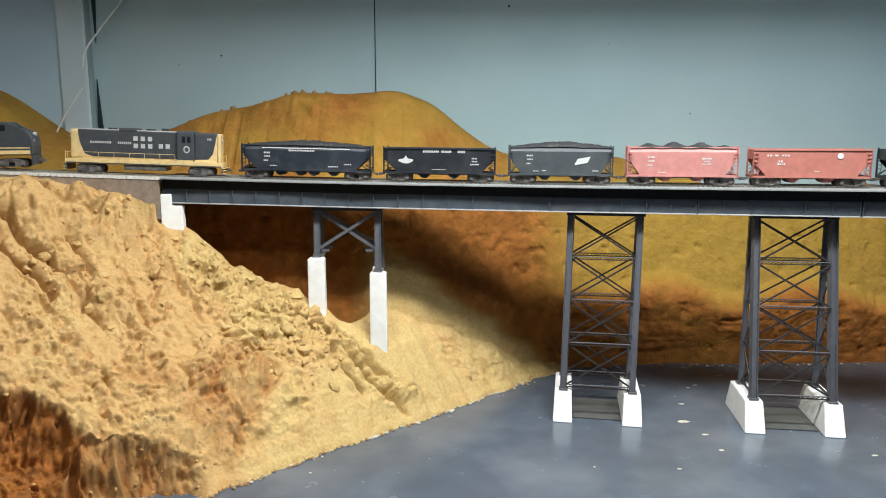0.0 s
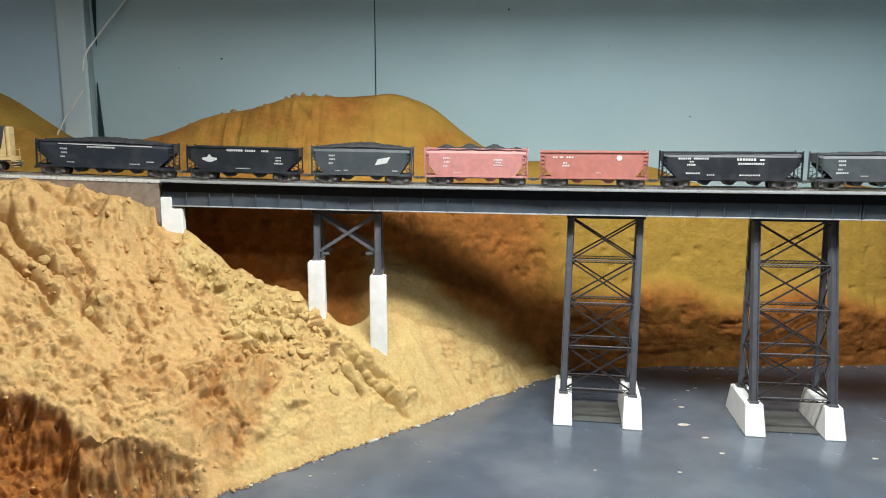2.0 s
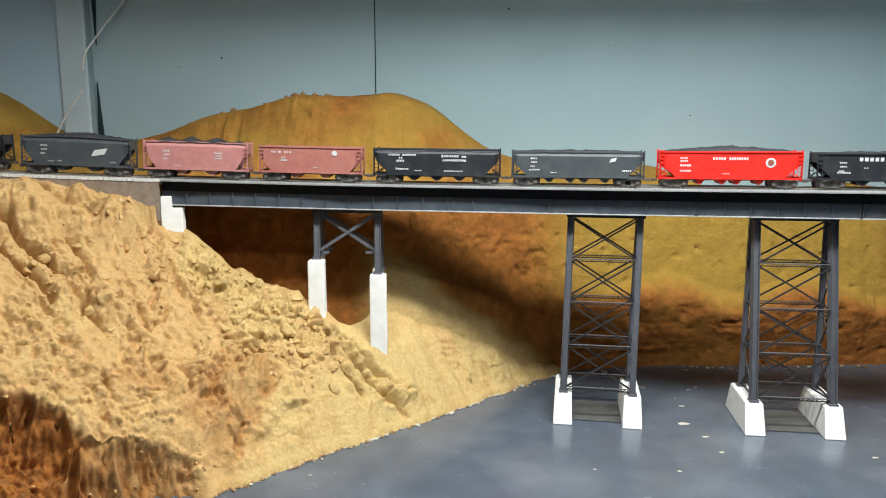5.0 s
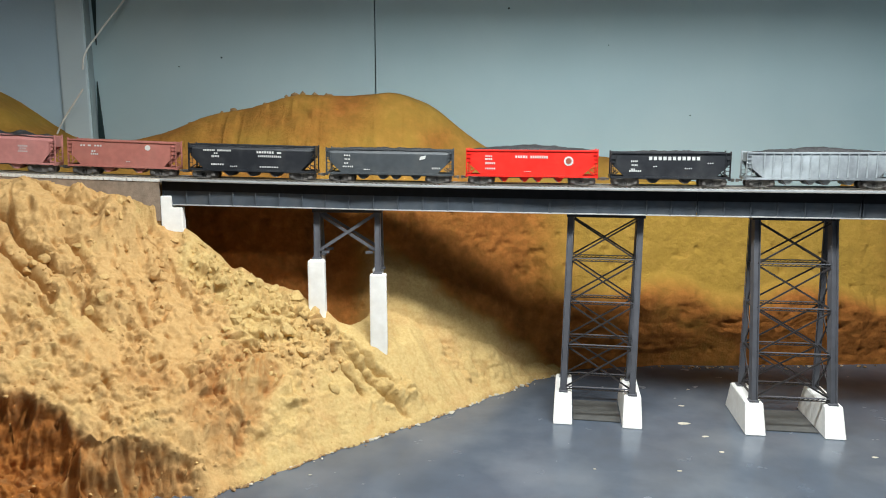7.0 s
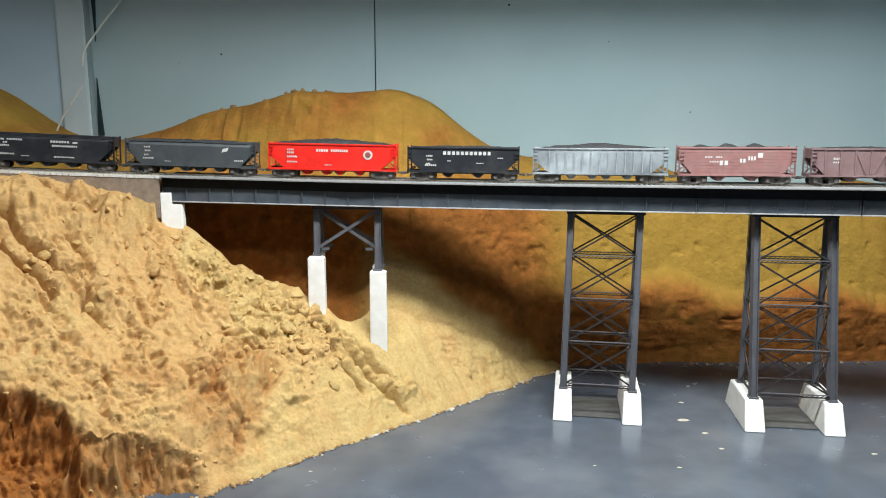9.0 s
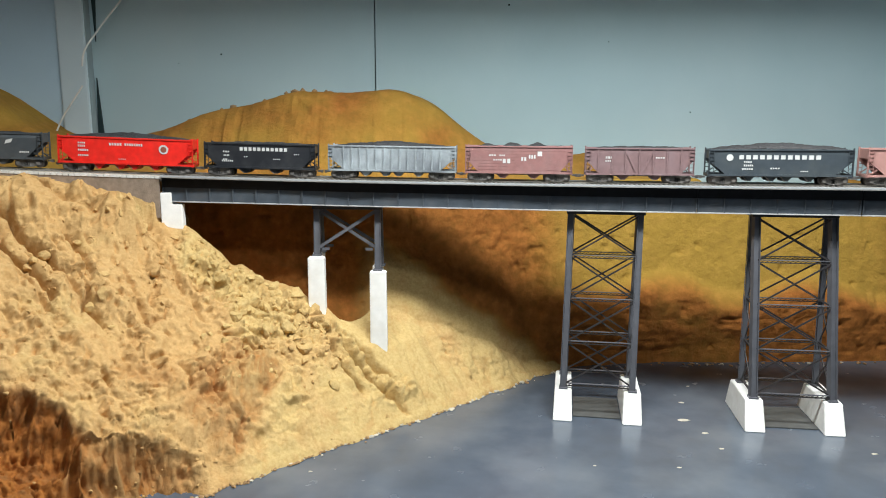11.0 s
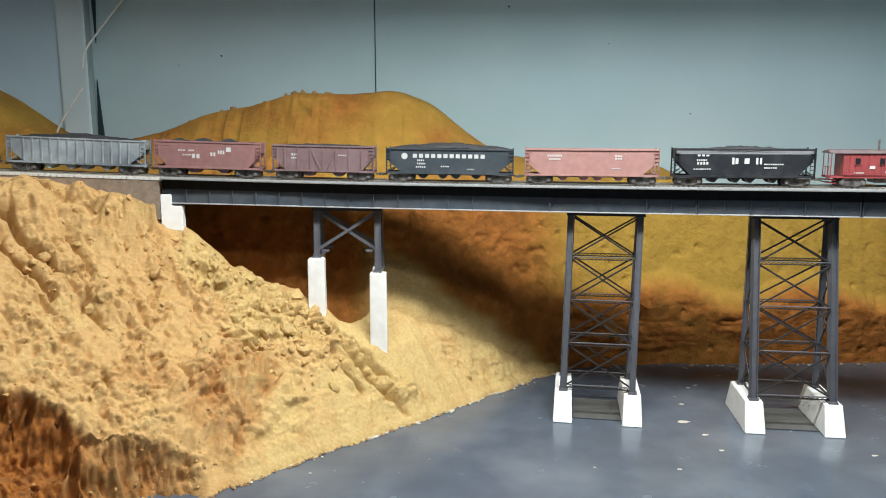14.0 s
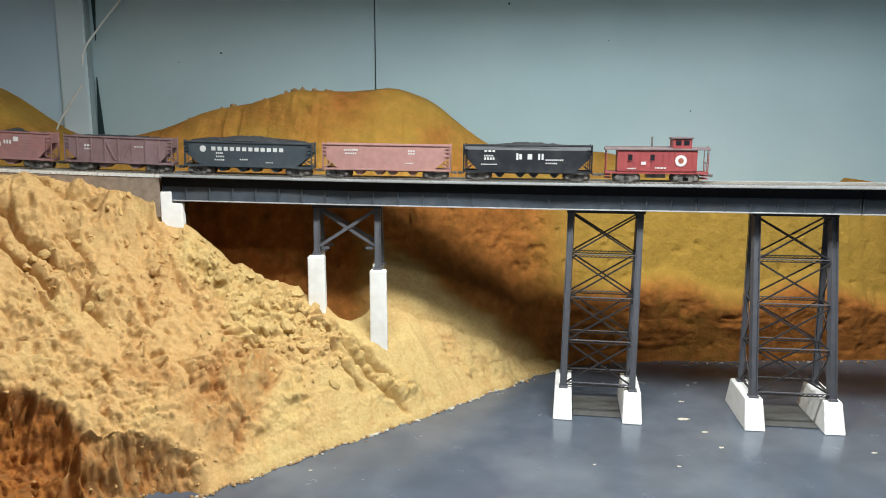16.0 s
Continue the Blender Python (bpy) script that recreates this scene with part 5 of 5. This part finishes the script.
def build_cab_unit():
    """The lead locomotive: a full-width body with a rounded nose."""
    loco = thing("cab_unit_locomotive", "grey streamlined diesel locomotive with cream stripes and rounded nose", "locomotive", "locomotives of the coal train")
    L = 0.1035
    bm = prism(bmesh.new(), [(-L, 0.016), (-L, 0.0600), (L - 0.034, 0.0600), (L - 0.028, 0.0585), (L - 0.021, 0.0510), (L - 0.010, 0.0492), (L - 0.005, 0.0455),
                             (L - 0.002, 0.0380), (L - 0.001, 0.0280), (L - 0.002, 0.0160)], -0.0165, 0.0165)
    bmesh.ops.bevel(bm, geom=bm.edges[:], offset=0.0024, segments=3, affect="EDGES", profile=0.6)
    body = part("body", bm, LOCO_GREY, loco, smooth=False)
    for s in (-1, 1):
        for z0, z1 in ((0.0175, 0.0225), (0.0250, 0.0265)):
            part("side_stripe", box(bmesh.new(), -L + 0.003, L - 0.006, s * 0.0166 - 0.0002, s * 0.0166 + 0.0002, z0, z1), CREAM, body, "cream side stripe")
        part("cab_window", box(bmesh.new(), L - 0.043, L - 0.034, s * 0.0166 - 0.0002, s * 0.0166 + 0.0002, 0.0480, 0.0555, 0.0001), GLASS, body)
        part("windshield", beam(bmesh.new(), (L - 0.0275, s * 0.0075, 0.0578), (L - 0.0215, s * 0.0075, 0.0520), 0.0100, 0.0010), GLASS, body)
        for x in (-0.06, -0.01, 0.035):
            part("porthole", tube(bmesh.new(), (x, s * 0.0166, 0.0430), 0.0034, 0.0006, n=18), GLASS, body)
        part("side_grille", box(bmesh.new(), -L + 0.012, L - 0.048, s * 0.0166 - 0.0002, s * 0.0166 + 0.0002, 0.0505, 0.0550), PALE_PLATE, body, "pale side grille")
    part("headlight", tube(bmesh.new(), (L - 0.0035, 0, 0.0440), 0.0024, 0.004, "X", 14), PALE_PLATE, body)
    part("nose_lamp", box(bmesh.new(), L - 0.0060, L - 0.0015, -0.0125, -0.0085, 0.0340, 0.0372, 0.0006), PALE_PLATE, body)
    part("fuel_tank", box(bmesh.new(), -0.028, 0.028, -0.0145, 0.0145, 0.0050, 0.0160, 0.0020), TRUCK, loco)
    part("pilot", box(bmesh.new(), L - 0.006, L - 0.001, -0.0150, 0.0150, 0.0035, 0.0165, 0.0010), LOCO_GREY, loco)
    for x in (-0.06, -0.02, 0.02):
        part("roof_fan", tube(bmesh.new(), (x, 0, 0.0606), 0.0070, 0.0020, "Z", 20), LOCO_GREY, loco)
    for e in (-1, 1):
        add_coupler(loco, e * L, e)
        add_truck(loco, e * (L - 0.030))
    return loco


def build_caboose():
    car = thing("caboose", "weathered red caboose with cupola, chimney and end platforms", "caboose", "cars of the coal train")
    L, B, top = 0.0655, 0.0505, 0.0420
    body = part("body", box(bmesh.new(), -B, B, -0.0165, 0.0165, 0.0135, top, 0.0006), CABOOSE_RED, car)
    for s in (-1, 1):
        for k in range(14):
            x = -B + 0.003 + k * (2 * B - 0.006) / 13
            part("side_board", box(bmesh.new(), x - 0.0030, x + 0.0030, s * 0.0167 - 0.0003, s * 0.0167 + 0.0003, 0.0150, top - 0.001), CABOOSE_RED, body)
        for x in (-0.034, -0.006):
            w = part("window", box(bmesh.new(), -s * x - 0.0027, -s * x + 0.0027, s * 0.0171 - 0.0003, s * 0.0171 + 0.0003, 0.0285, 0.0362), GLASS, body)
            part("frame", box(bmesh.new(), -s * x - 0.0042, -s * x + 0.0042, s * 0.0172 - 0.0004, s * 0.0172 + 0.0004, 0.0275, 0.0284), CABOOSE_RED, w)
    part("roof", prism_x(bmesh.new(), [(-0.0185, top), (0.0185, top), (0.0185, top + 0.0012), (0.008, top + 0.0034), (-0.008, top + 0.0034), (-0.0185, top + 0.0012)], -L - 0.001, L + 0.001), ROOF_BROWN, car)
    cup = part("cupola", box(bmesh.new(), 0.0195, 0.0435, -0.0145, 0.0145, top + 0.002, top + 0.0145, 0.0006), CABOOSE_RED, car)
    part("cupola_roof", box(bmesh.new(), 0.0175, 0.0455, -0.0160, 0.0160, top + 0.0145, top + 0.0165, 0.0006), ROOF_BROWN, cup)
    for s in (-1, 1):
        for x in (0.0265, 0.0365):
            part("window", box(bmesh.new(), x - 0.0034, x + 0.0034, s * 0.0146 - 0.0003, s * 0.0146 + 0.0003, top + 0.0065, top + 0.0125), GLASS, cup)
    part("chimney", tube(bmesh.new(), (-0.0055, 0, top + 0.0095), 0.0012, 0.0150, "Z", 10), TRUCK, car, "black stove pipe")
    part("roof_walk", box(bmesh.new(), -L, 0.0175, -0.0035, 0.0035, top + 0.0040, top + 0.0047), ROOF_BROWN, car)
    disc, hub = bmesh.new(), bmesh.new()
    for s in (-1, 1):
        tube(disc, (-s * 0.0300, s * 0.0173, 0.0285), 0.0073, 0.0006, n=28)
        tube(hub, (-s * 0.0300, s * 0.0176, 0.0285), 0.0036, 0.0006, n=20)
    emblem = part("emblem", disc, LETTER, car, "pale ring emblem")
    part("emblem_hub", hub, AMBER, emblem)
    add_letters(car, [(-0.020, 0.0250, 0.006, 0.0040, 1), (-0.002, 0.0190, 0.014, 0.0022, 8), (-0.038, 0.0180, 0.012, 0.0016, 6)], 0.0172, LETTER)
    part("underframe", box(bmesh.new(), -L, L, -0.0160, 0.0160, 0.0112, 0.0135), CABOOSE_RED, car)
    part("tool_box", box(bmesh.new(), -0.012, 0.012, -0.012, 0.012, 0.0055, 0.0112, 0.0005), TRUCK, car)
    for e in (-1, 1):
        bm = bmesh.new()
        for s in (-1, 1):
            beam(bm, (e * (L - 0.001), s * 0.0155, 0.0130), (e * (L - 0.001), s * 0.0155, top), 0.0009, 0.0009)
            beam(bm, (e * (L - 0.001), s * 0.006, 0.0130), (e * (L - 0.001), s * 0.006, 0.0250), 0.0007, 0.0007)
        beam(bm, (e * (L - 0.001), -0.0155, 0.0250), (e * (L - 0.001), 0.0155, 0.0250), 0.0008, 0.0008)
        part("platform_rail", bm, CABOOSE_RED, car)
        bm = bmesh.new()
        for k in range(2):
            box(bm, e * (L - 0.004) - 0.004, e * (L - 0.004) + 0.004, -0.0165, 0.0165, 0.0045 + k * 0.0038, 0.0053 + k * 0.0038)
        part("step", bm, CABOOSE_RED, car)
        part("roof_ladder", beam(bmesh.new(), (e * (L - 0.0005), -0.005, 0.0130), (e * (L - 0.0005), -0.005, top + 0.0055), 0.0008, 0.0008), CABOOSE_RED, car)
        add_coupler(car, e * L, e)
        add_truck(car, e * (L - 0.028))
    return car


# ---- the train, from the locomotives to the caboose: place of each car's middle in units of the line at the start ----
def hop(units):
    return units * UNIT - 0.0012


def build_train():
    mark = lambda x, z=0.030: [(x, z + 0.004, 0.009, 0.0022, 4), (x + 0.001, z - 0.001, 0.008, 0.0020, 4), (x, z - 0.0065, 0.006, 0.0020, 3)]
    data = lambda x: [(x, 0.0165, 0.008, 0.0012, 4), (x + 0.012, 0.0172, 0.006, 0.0012, 3)]
    train = []
    train.append((-850.0, build_cab_unit()))
    train.append((-533.0, build_locomotive()))

    def add(at, units, *a, **k):
        train.append((at, build_hopper(hop(units), *a, **k)))

    add(-245.2, 235, NAVY, "blue-black offset-side hopper car loaded with coal", "offset", 4, "mound", 3,
        [(-0.060, 0.0415, 0.120, 0.0012, 1), (-0.024, 0.0385, 0.036, 0.0024, 16), *mark(-0.058, 0.031), (-0.05, 0.0175, 0.01, 0.0015, 5), (0.03, 0.0175, 0.014, 0.0015, 6), (0.052, 0.021, 0.01, 0.0015, 4)], rim=0.0450)
    add(-5.6, 202, BLACK, "black hopper car with pale lettering, loaded with coal", "smooth", 2, "flat", 5,
        [(-0.022, 0.0405, 0.022, 0.0028, 9), (0.003, 0.0405, 0.014, 0.0028, 6), (0.025, 0.0405, 0.010, 0.0028, 5), (0.044, 0.032, 0.008, 0.0018, 4), (0.044, 0.028, 0.008, 0.0018, 4), (0.042, 0.024, 0.012, 0.0018, 6), (-0.01, 0.0165, 0.02, 0.0010, 8)],
        [("cross", -0.045, 0.0295, 0.020, 0.0105, LETTER)], rim=0.0445)
    add(207.9, 183.4, GREY, "dark grey offset-side hopper car heaped with coal", "offset", 2, "mound", 7,
        [*mark(-0.045, 0.033), *data(-0.036), (0.042, 0.0175, 0.008, 0.0015, 4)], [("slant", 0.029, 0.0305, 0.021, 0.0115, LETTER)], rim=0.0482)
    add(413.1, 185.4, PINK, "faded red hopper car with four heaps of coal", "offset", 2, "heaps", 9,
        [*mark(-0.044, 0.032), (0.024, 0.0345, 0.012, 0.0022, 5), (0.026, 0.0310, 0.008, 0.0018, 3), (0.024, 0.0275, 0.012, 0.0018, 5), (-0.03, 0.0165, 0.01, 0.0012, 4)], rim=0.0485)
    add(618.2, 186.4, PINK_RED, "oxide red hopper car with a flat coal load", "smooth", 2, "flat", 11,
        [(-0.054, 0.0390, 0.007, 0.0022, 2), (-0.044, 0.0390, 0.004, 0.0022, 1), (-0.036, 0.0390, 0.010, 0.0022, 3), (-0.040, 0.0315, 0.006, 0.0024, 2), (-0.041, 0.0280, 0.010, 0.0022, 4), (0.004, 0.019, 0.006, 0.0012, 3)],
        [("disc", 0.033, 0.0385, 0.0072, 0.007, LETTER)], rim=0.0462)
    add(845.8, 228.8, BLACK, "glossy black hopper car with pale lettering", "offset", 3, "flat", 13,
        [(-0.066, 0.0385, 0.016, 0.0024, 7), (-0.047, 0.0385, 0.019, 0.0024, 7), (-0.052, 0.0345, 0.006, 0.0020, 2), (-0.055, 0.0305, 0.011, 0.0024, 5), (0.006, 0.0375, 0.024, 0.0030, 7), (0.034, 0.0370, 0.006, 0.0020, 1),
         (0.008, 0.0320, 0.032, 0.0026, 12), (-0.056, 0.0195, 0.018, 0.0022, 6), (-0.03, 0.0175, 0.010, 0.0014, 4), (0.01, 0.0175, 0.026, 0.0018, 8)], rise=0.0004, rim=0.0460)
    add(1093.0, 230, GREY, "dark grey offset-side hopper car loaded with coal", "offset", 4, "low", 15,
        [*mark(-0.062, 0.032), (-0.064, 0.021, 0.015, 0.0020, 6), (0.058, 0.0205, 0.012, 0.0022, 5), (-0.035, 0.0175, 0.009, 0.0012, 4)], [("slant", 0.046, 0.0345, 0.010, 0.0070, LETTER)], rim=0.0448)
    add(1346.2, 231.8, SCARLET, "bright scarlet hopper car loaded with coal", "smooth", 4, "mound", 17,
        [(-0.062, 0.0380, 0.010, 0.0022, 4), (-0.062, 0.0340, 0.010, 0.0026, 4), (-0.062, 0.0285, 0.014, 0.0026, 5), (-0.062, 0.0215, 0.014, 0.0022, 6), (-0.022, 0.0375, 0.017, 0.0034, 5), (-0.002, 0.0375, 0.024, 0.0034, 8), (-0.01, 0.018, 0.01, 0.0012, 4)],
        [("disc", 0.049, 0.0325, 0.0125, 0.0125, LETTER), ("disc", 0.049, 0.0325, 0.0078, 0.0078, AMBER)], rim=0.0460)
    add(1581.6, 200.6, BLACK, "black hopper car with wide spaced white lettering", "smooth", 2, "low", 19,
        [(-0.028, 0.0370, 0.066, 0.0046, 11), *mark(-0.050, 0.029), (-0.052, 0.0205, 0.016, 0.0022, 6), (-0.022, 0.0265, 0.006, 0.0012, 2), (0.018, 0.0240, 0.010, 0.0012, 4), (0.046, 0.031, 0.008, 0.0014, 3)], rim=0.0440)
    add(1819.5, 231.7, SILVER, "weathered silver hopper car heaped with coal", "rib", 4, "mound", 21, rise=-0.0006, rim=0.0448)
    add(2045.3, 189.5, MAROON, "maroon wooden-sided hopper car with uneven coal heaps", "plank", 2, "heaps", 23,
        [(-0.040, 0.0350, 0.010, 0.0020, 3), (-0.026, 0.0350, 0.008, 0.0020, 3), (-0.034, 0.0290, 0.012, 0.0018, 4), (-0.022, 0.0275, 0.012, 0.0060, 2), (0.003, 0.0305, 0.008, 0.0050, 2), (0.013, 0.0335, 0.010, 0.0050, 3), (0.025, 0.0375, 0.006, 0.0060, 1)], rise=-0.0014, rim=0.0468)
    add(2252.2, 184.6, PLUM, "plum brown braced wooden hopper car with coal", "brace", 2, "low", 25,
        [(-0.044, 0.0335, 0.010, 0.0028, 3), (-0.044, 0.0290, 0.008, 0.0020, 3), (0.020, 0.0335, 0.012, 0.0016, 4)], rim=0.0455)
    add(2479.5, 229.5, GREEN_GREY, "dark green-grey hopper car heaped high with coal", "smooth", 4, "mound", 27,
        [(-0.051, 0.0350, 0.100, 0.0052, 12), (-0.044, 0.0290, 0.010, 0.0020, 4), (-0.044, 0.0245, 0.012, 0.0022, 5), (-0.046, 0.0200, 0.014, 0.0020, 5), (-0.012, 0.021, 0.012, 0.0018, 4), (0.024, 0.0175, 0.010, 0.0014, 4)],
        [("disc", -0.061, 0.0345, 0.0085, 0.0085, LETTER)], rise=0.0012, rim=0.0442)
    add(2727.6, 231.5, SALMON, "salmon pink empty hopper car with faint lettering", "smooth", 4, "", 29,
        [(-0.058, 0.0375, 0.020, 0.0026, 7), (-0.056, 0.0330, 0.016, 0.0024, 6), (0.030, 0.0375, 0.010, 0.0022, 3), (0.030, 0.0340, 0.010, 0.0022, 3), (0.026, 0.021, 0.012, 0.0014, 5)], rim=0.0455)
    add(2979.0, 227.5, BLACK, "black hopper car with large white lettering and coal", "offset", 4, "mound", 31,
        [(-0.0145, 0.0320, 0.0028, 0.0085, 1), (-0.0105, 0.0320, 0.0036, 0.0070, 1), (0.0005, 0.0320, 0.0060, 0.0070, 1), (0.0145, 0.0320, 0.0026, 0.0080, 1), (0.0190, 0.0320, 0.0026, 0.0080, 1), (-0.058, 0.0390, 0.016, 0.0024, 3), (-0.058, 0.0330, 0.013, 0.0022, 6), (-0.058, 0.0290, 0.015, 0.0034, 4), (-0.062, 0.0215, 0.022, 0.0016, 8),
         (0.024, 0.0280, 0.024, 0.0018, 9), (0.024, 0.0235, 0.016, 0.0018, 6)], rise=-0.003, rim=0.0465)
    train.append((3200.0, build_caboose()))
    return train


# ---- how far the train has gone, in the same units ----
GONE = [(0.0, 0.0), (0.5, 84.7), (1.0, 176.4), (1.5, 264.8), (2.0, 353.3), (2.5, 441.8), (3.0, 527.9), (3.5, 612.3), (4.0, 693.7), (6.5, 1102.9),
        (7.0, 1188.4), (7.5, 1274.8), (8.0, 1361.8), (8.5, 1455.4), (9.0, 1544.3), (11.5, 2004.0), (12.0, 2099.0), (12.5, 2193.0), (13.0, 2287.0),
        (13.5, 2378.3), (14.0, 2466.6), (14.5, 2554.3), (15.0, 2643.4), (15.5, 2732.8), (16.0, 2828.6)]


def gone(t):
    """Between the known times, a smooth curve through them."""
    ts, ps = [g[0] for g in GONE], [g[1] for g in GONE]
    slope = np.gradient(ps, ts)
    i = min(max(int(np.searchsorted(ts, t, side="right")) - 1, 0), len(ts) - 2)
    d = ts[i + 1] - ts[i]
    u = (t - ts[i]) / d
    return ((2 * u ** 3 - 3 * u ** 2 + 1) * ps[i] + (u ** 3 - 2 * u ** 2 + u) * d * slope[i]
            + (-2 * u ** 3 + 3 * u ** 2) * ps[i + 1] + (u ** 3 - u ** 2) * d * slope[i + 1])


build_room()
build_lamps()
build_wire()
build_water()
build_earth()
build_shore()
build_crumbs()
build_clods()
build_rocks()
build_viaduct()
TRAIN = build_train()


def motions():
    for at, car in TRAIN:
        walk(car, [(k * 0.5, at_s((at - gone(k * 0.5)) * UNIT, 0.0, TIE_H + RAIL_H)) for k in range(33)])


motions()
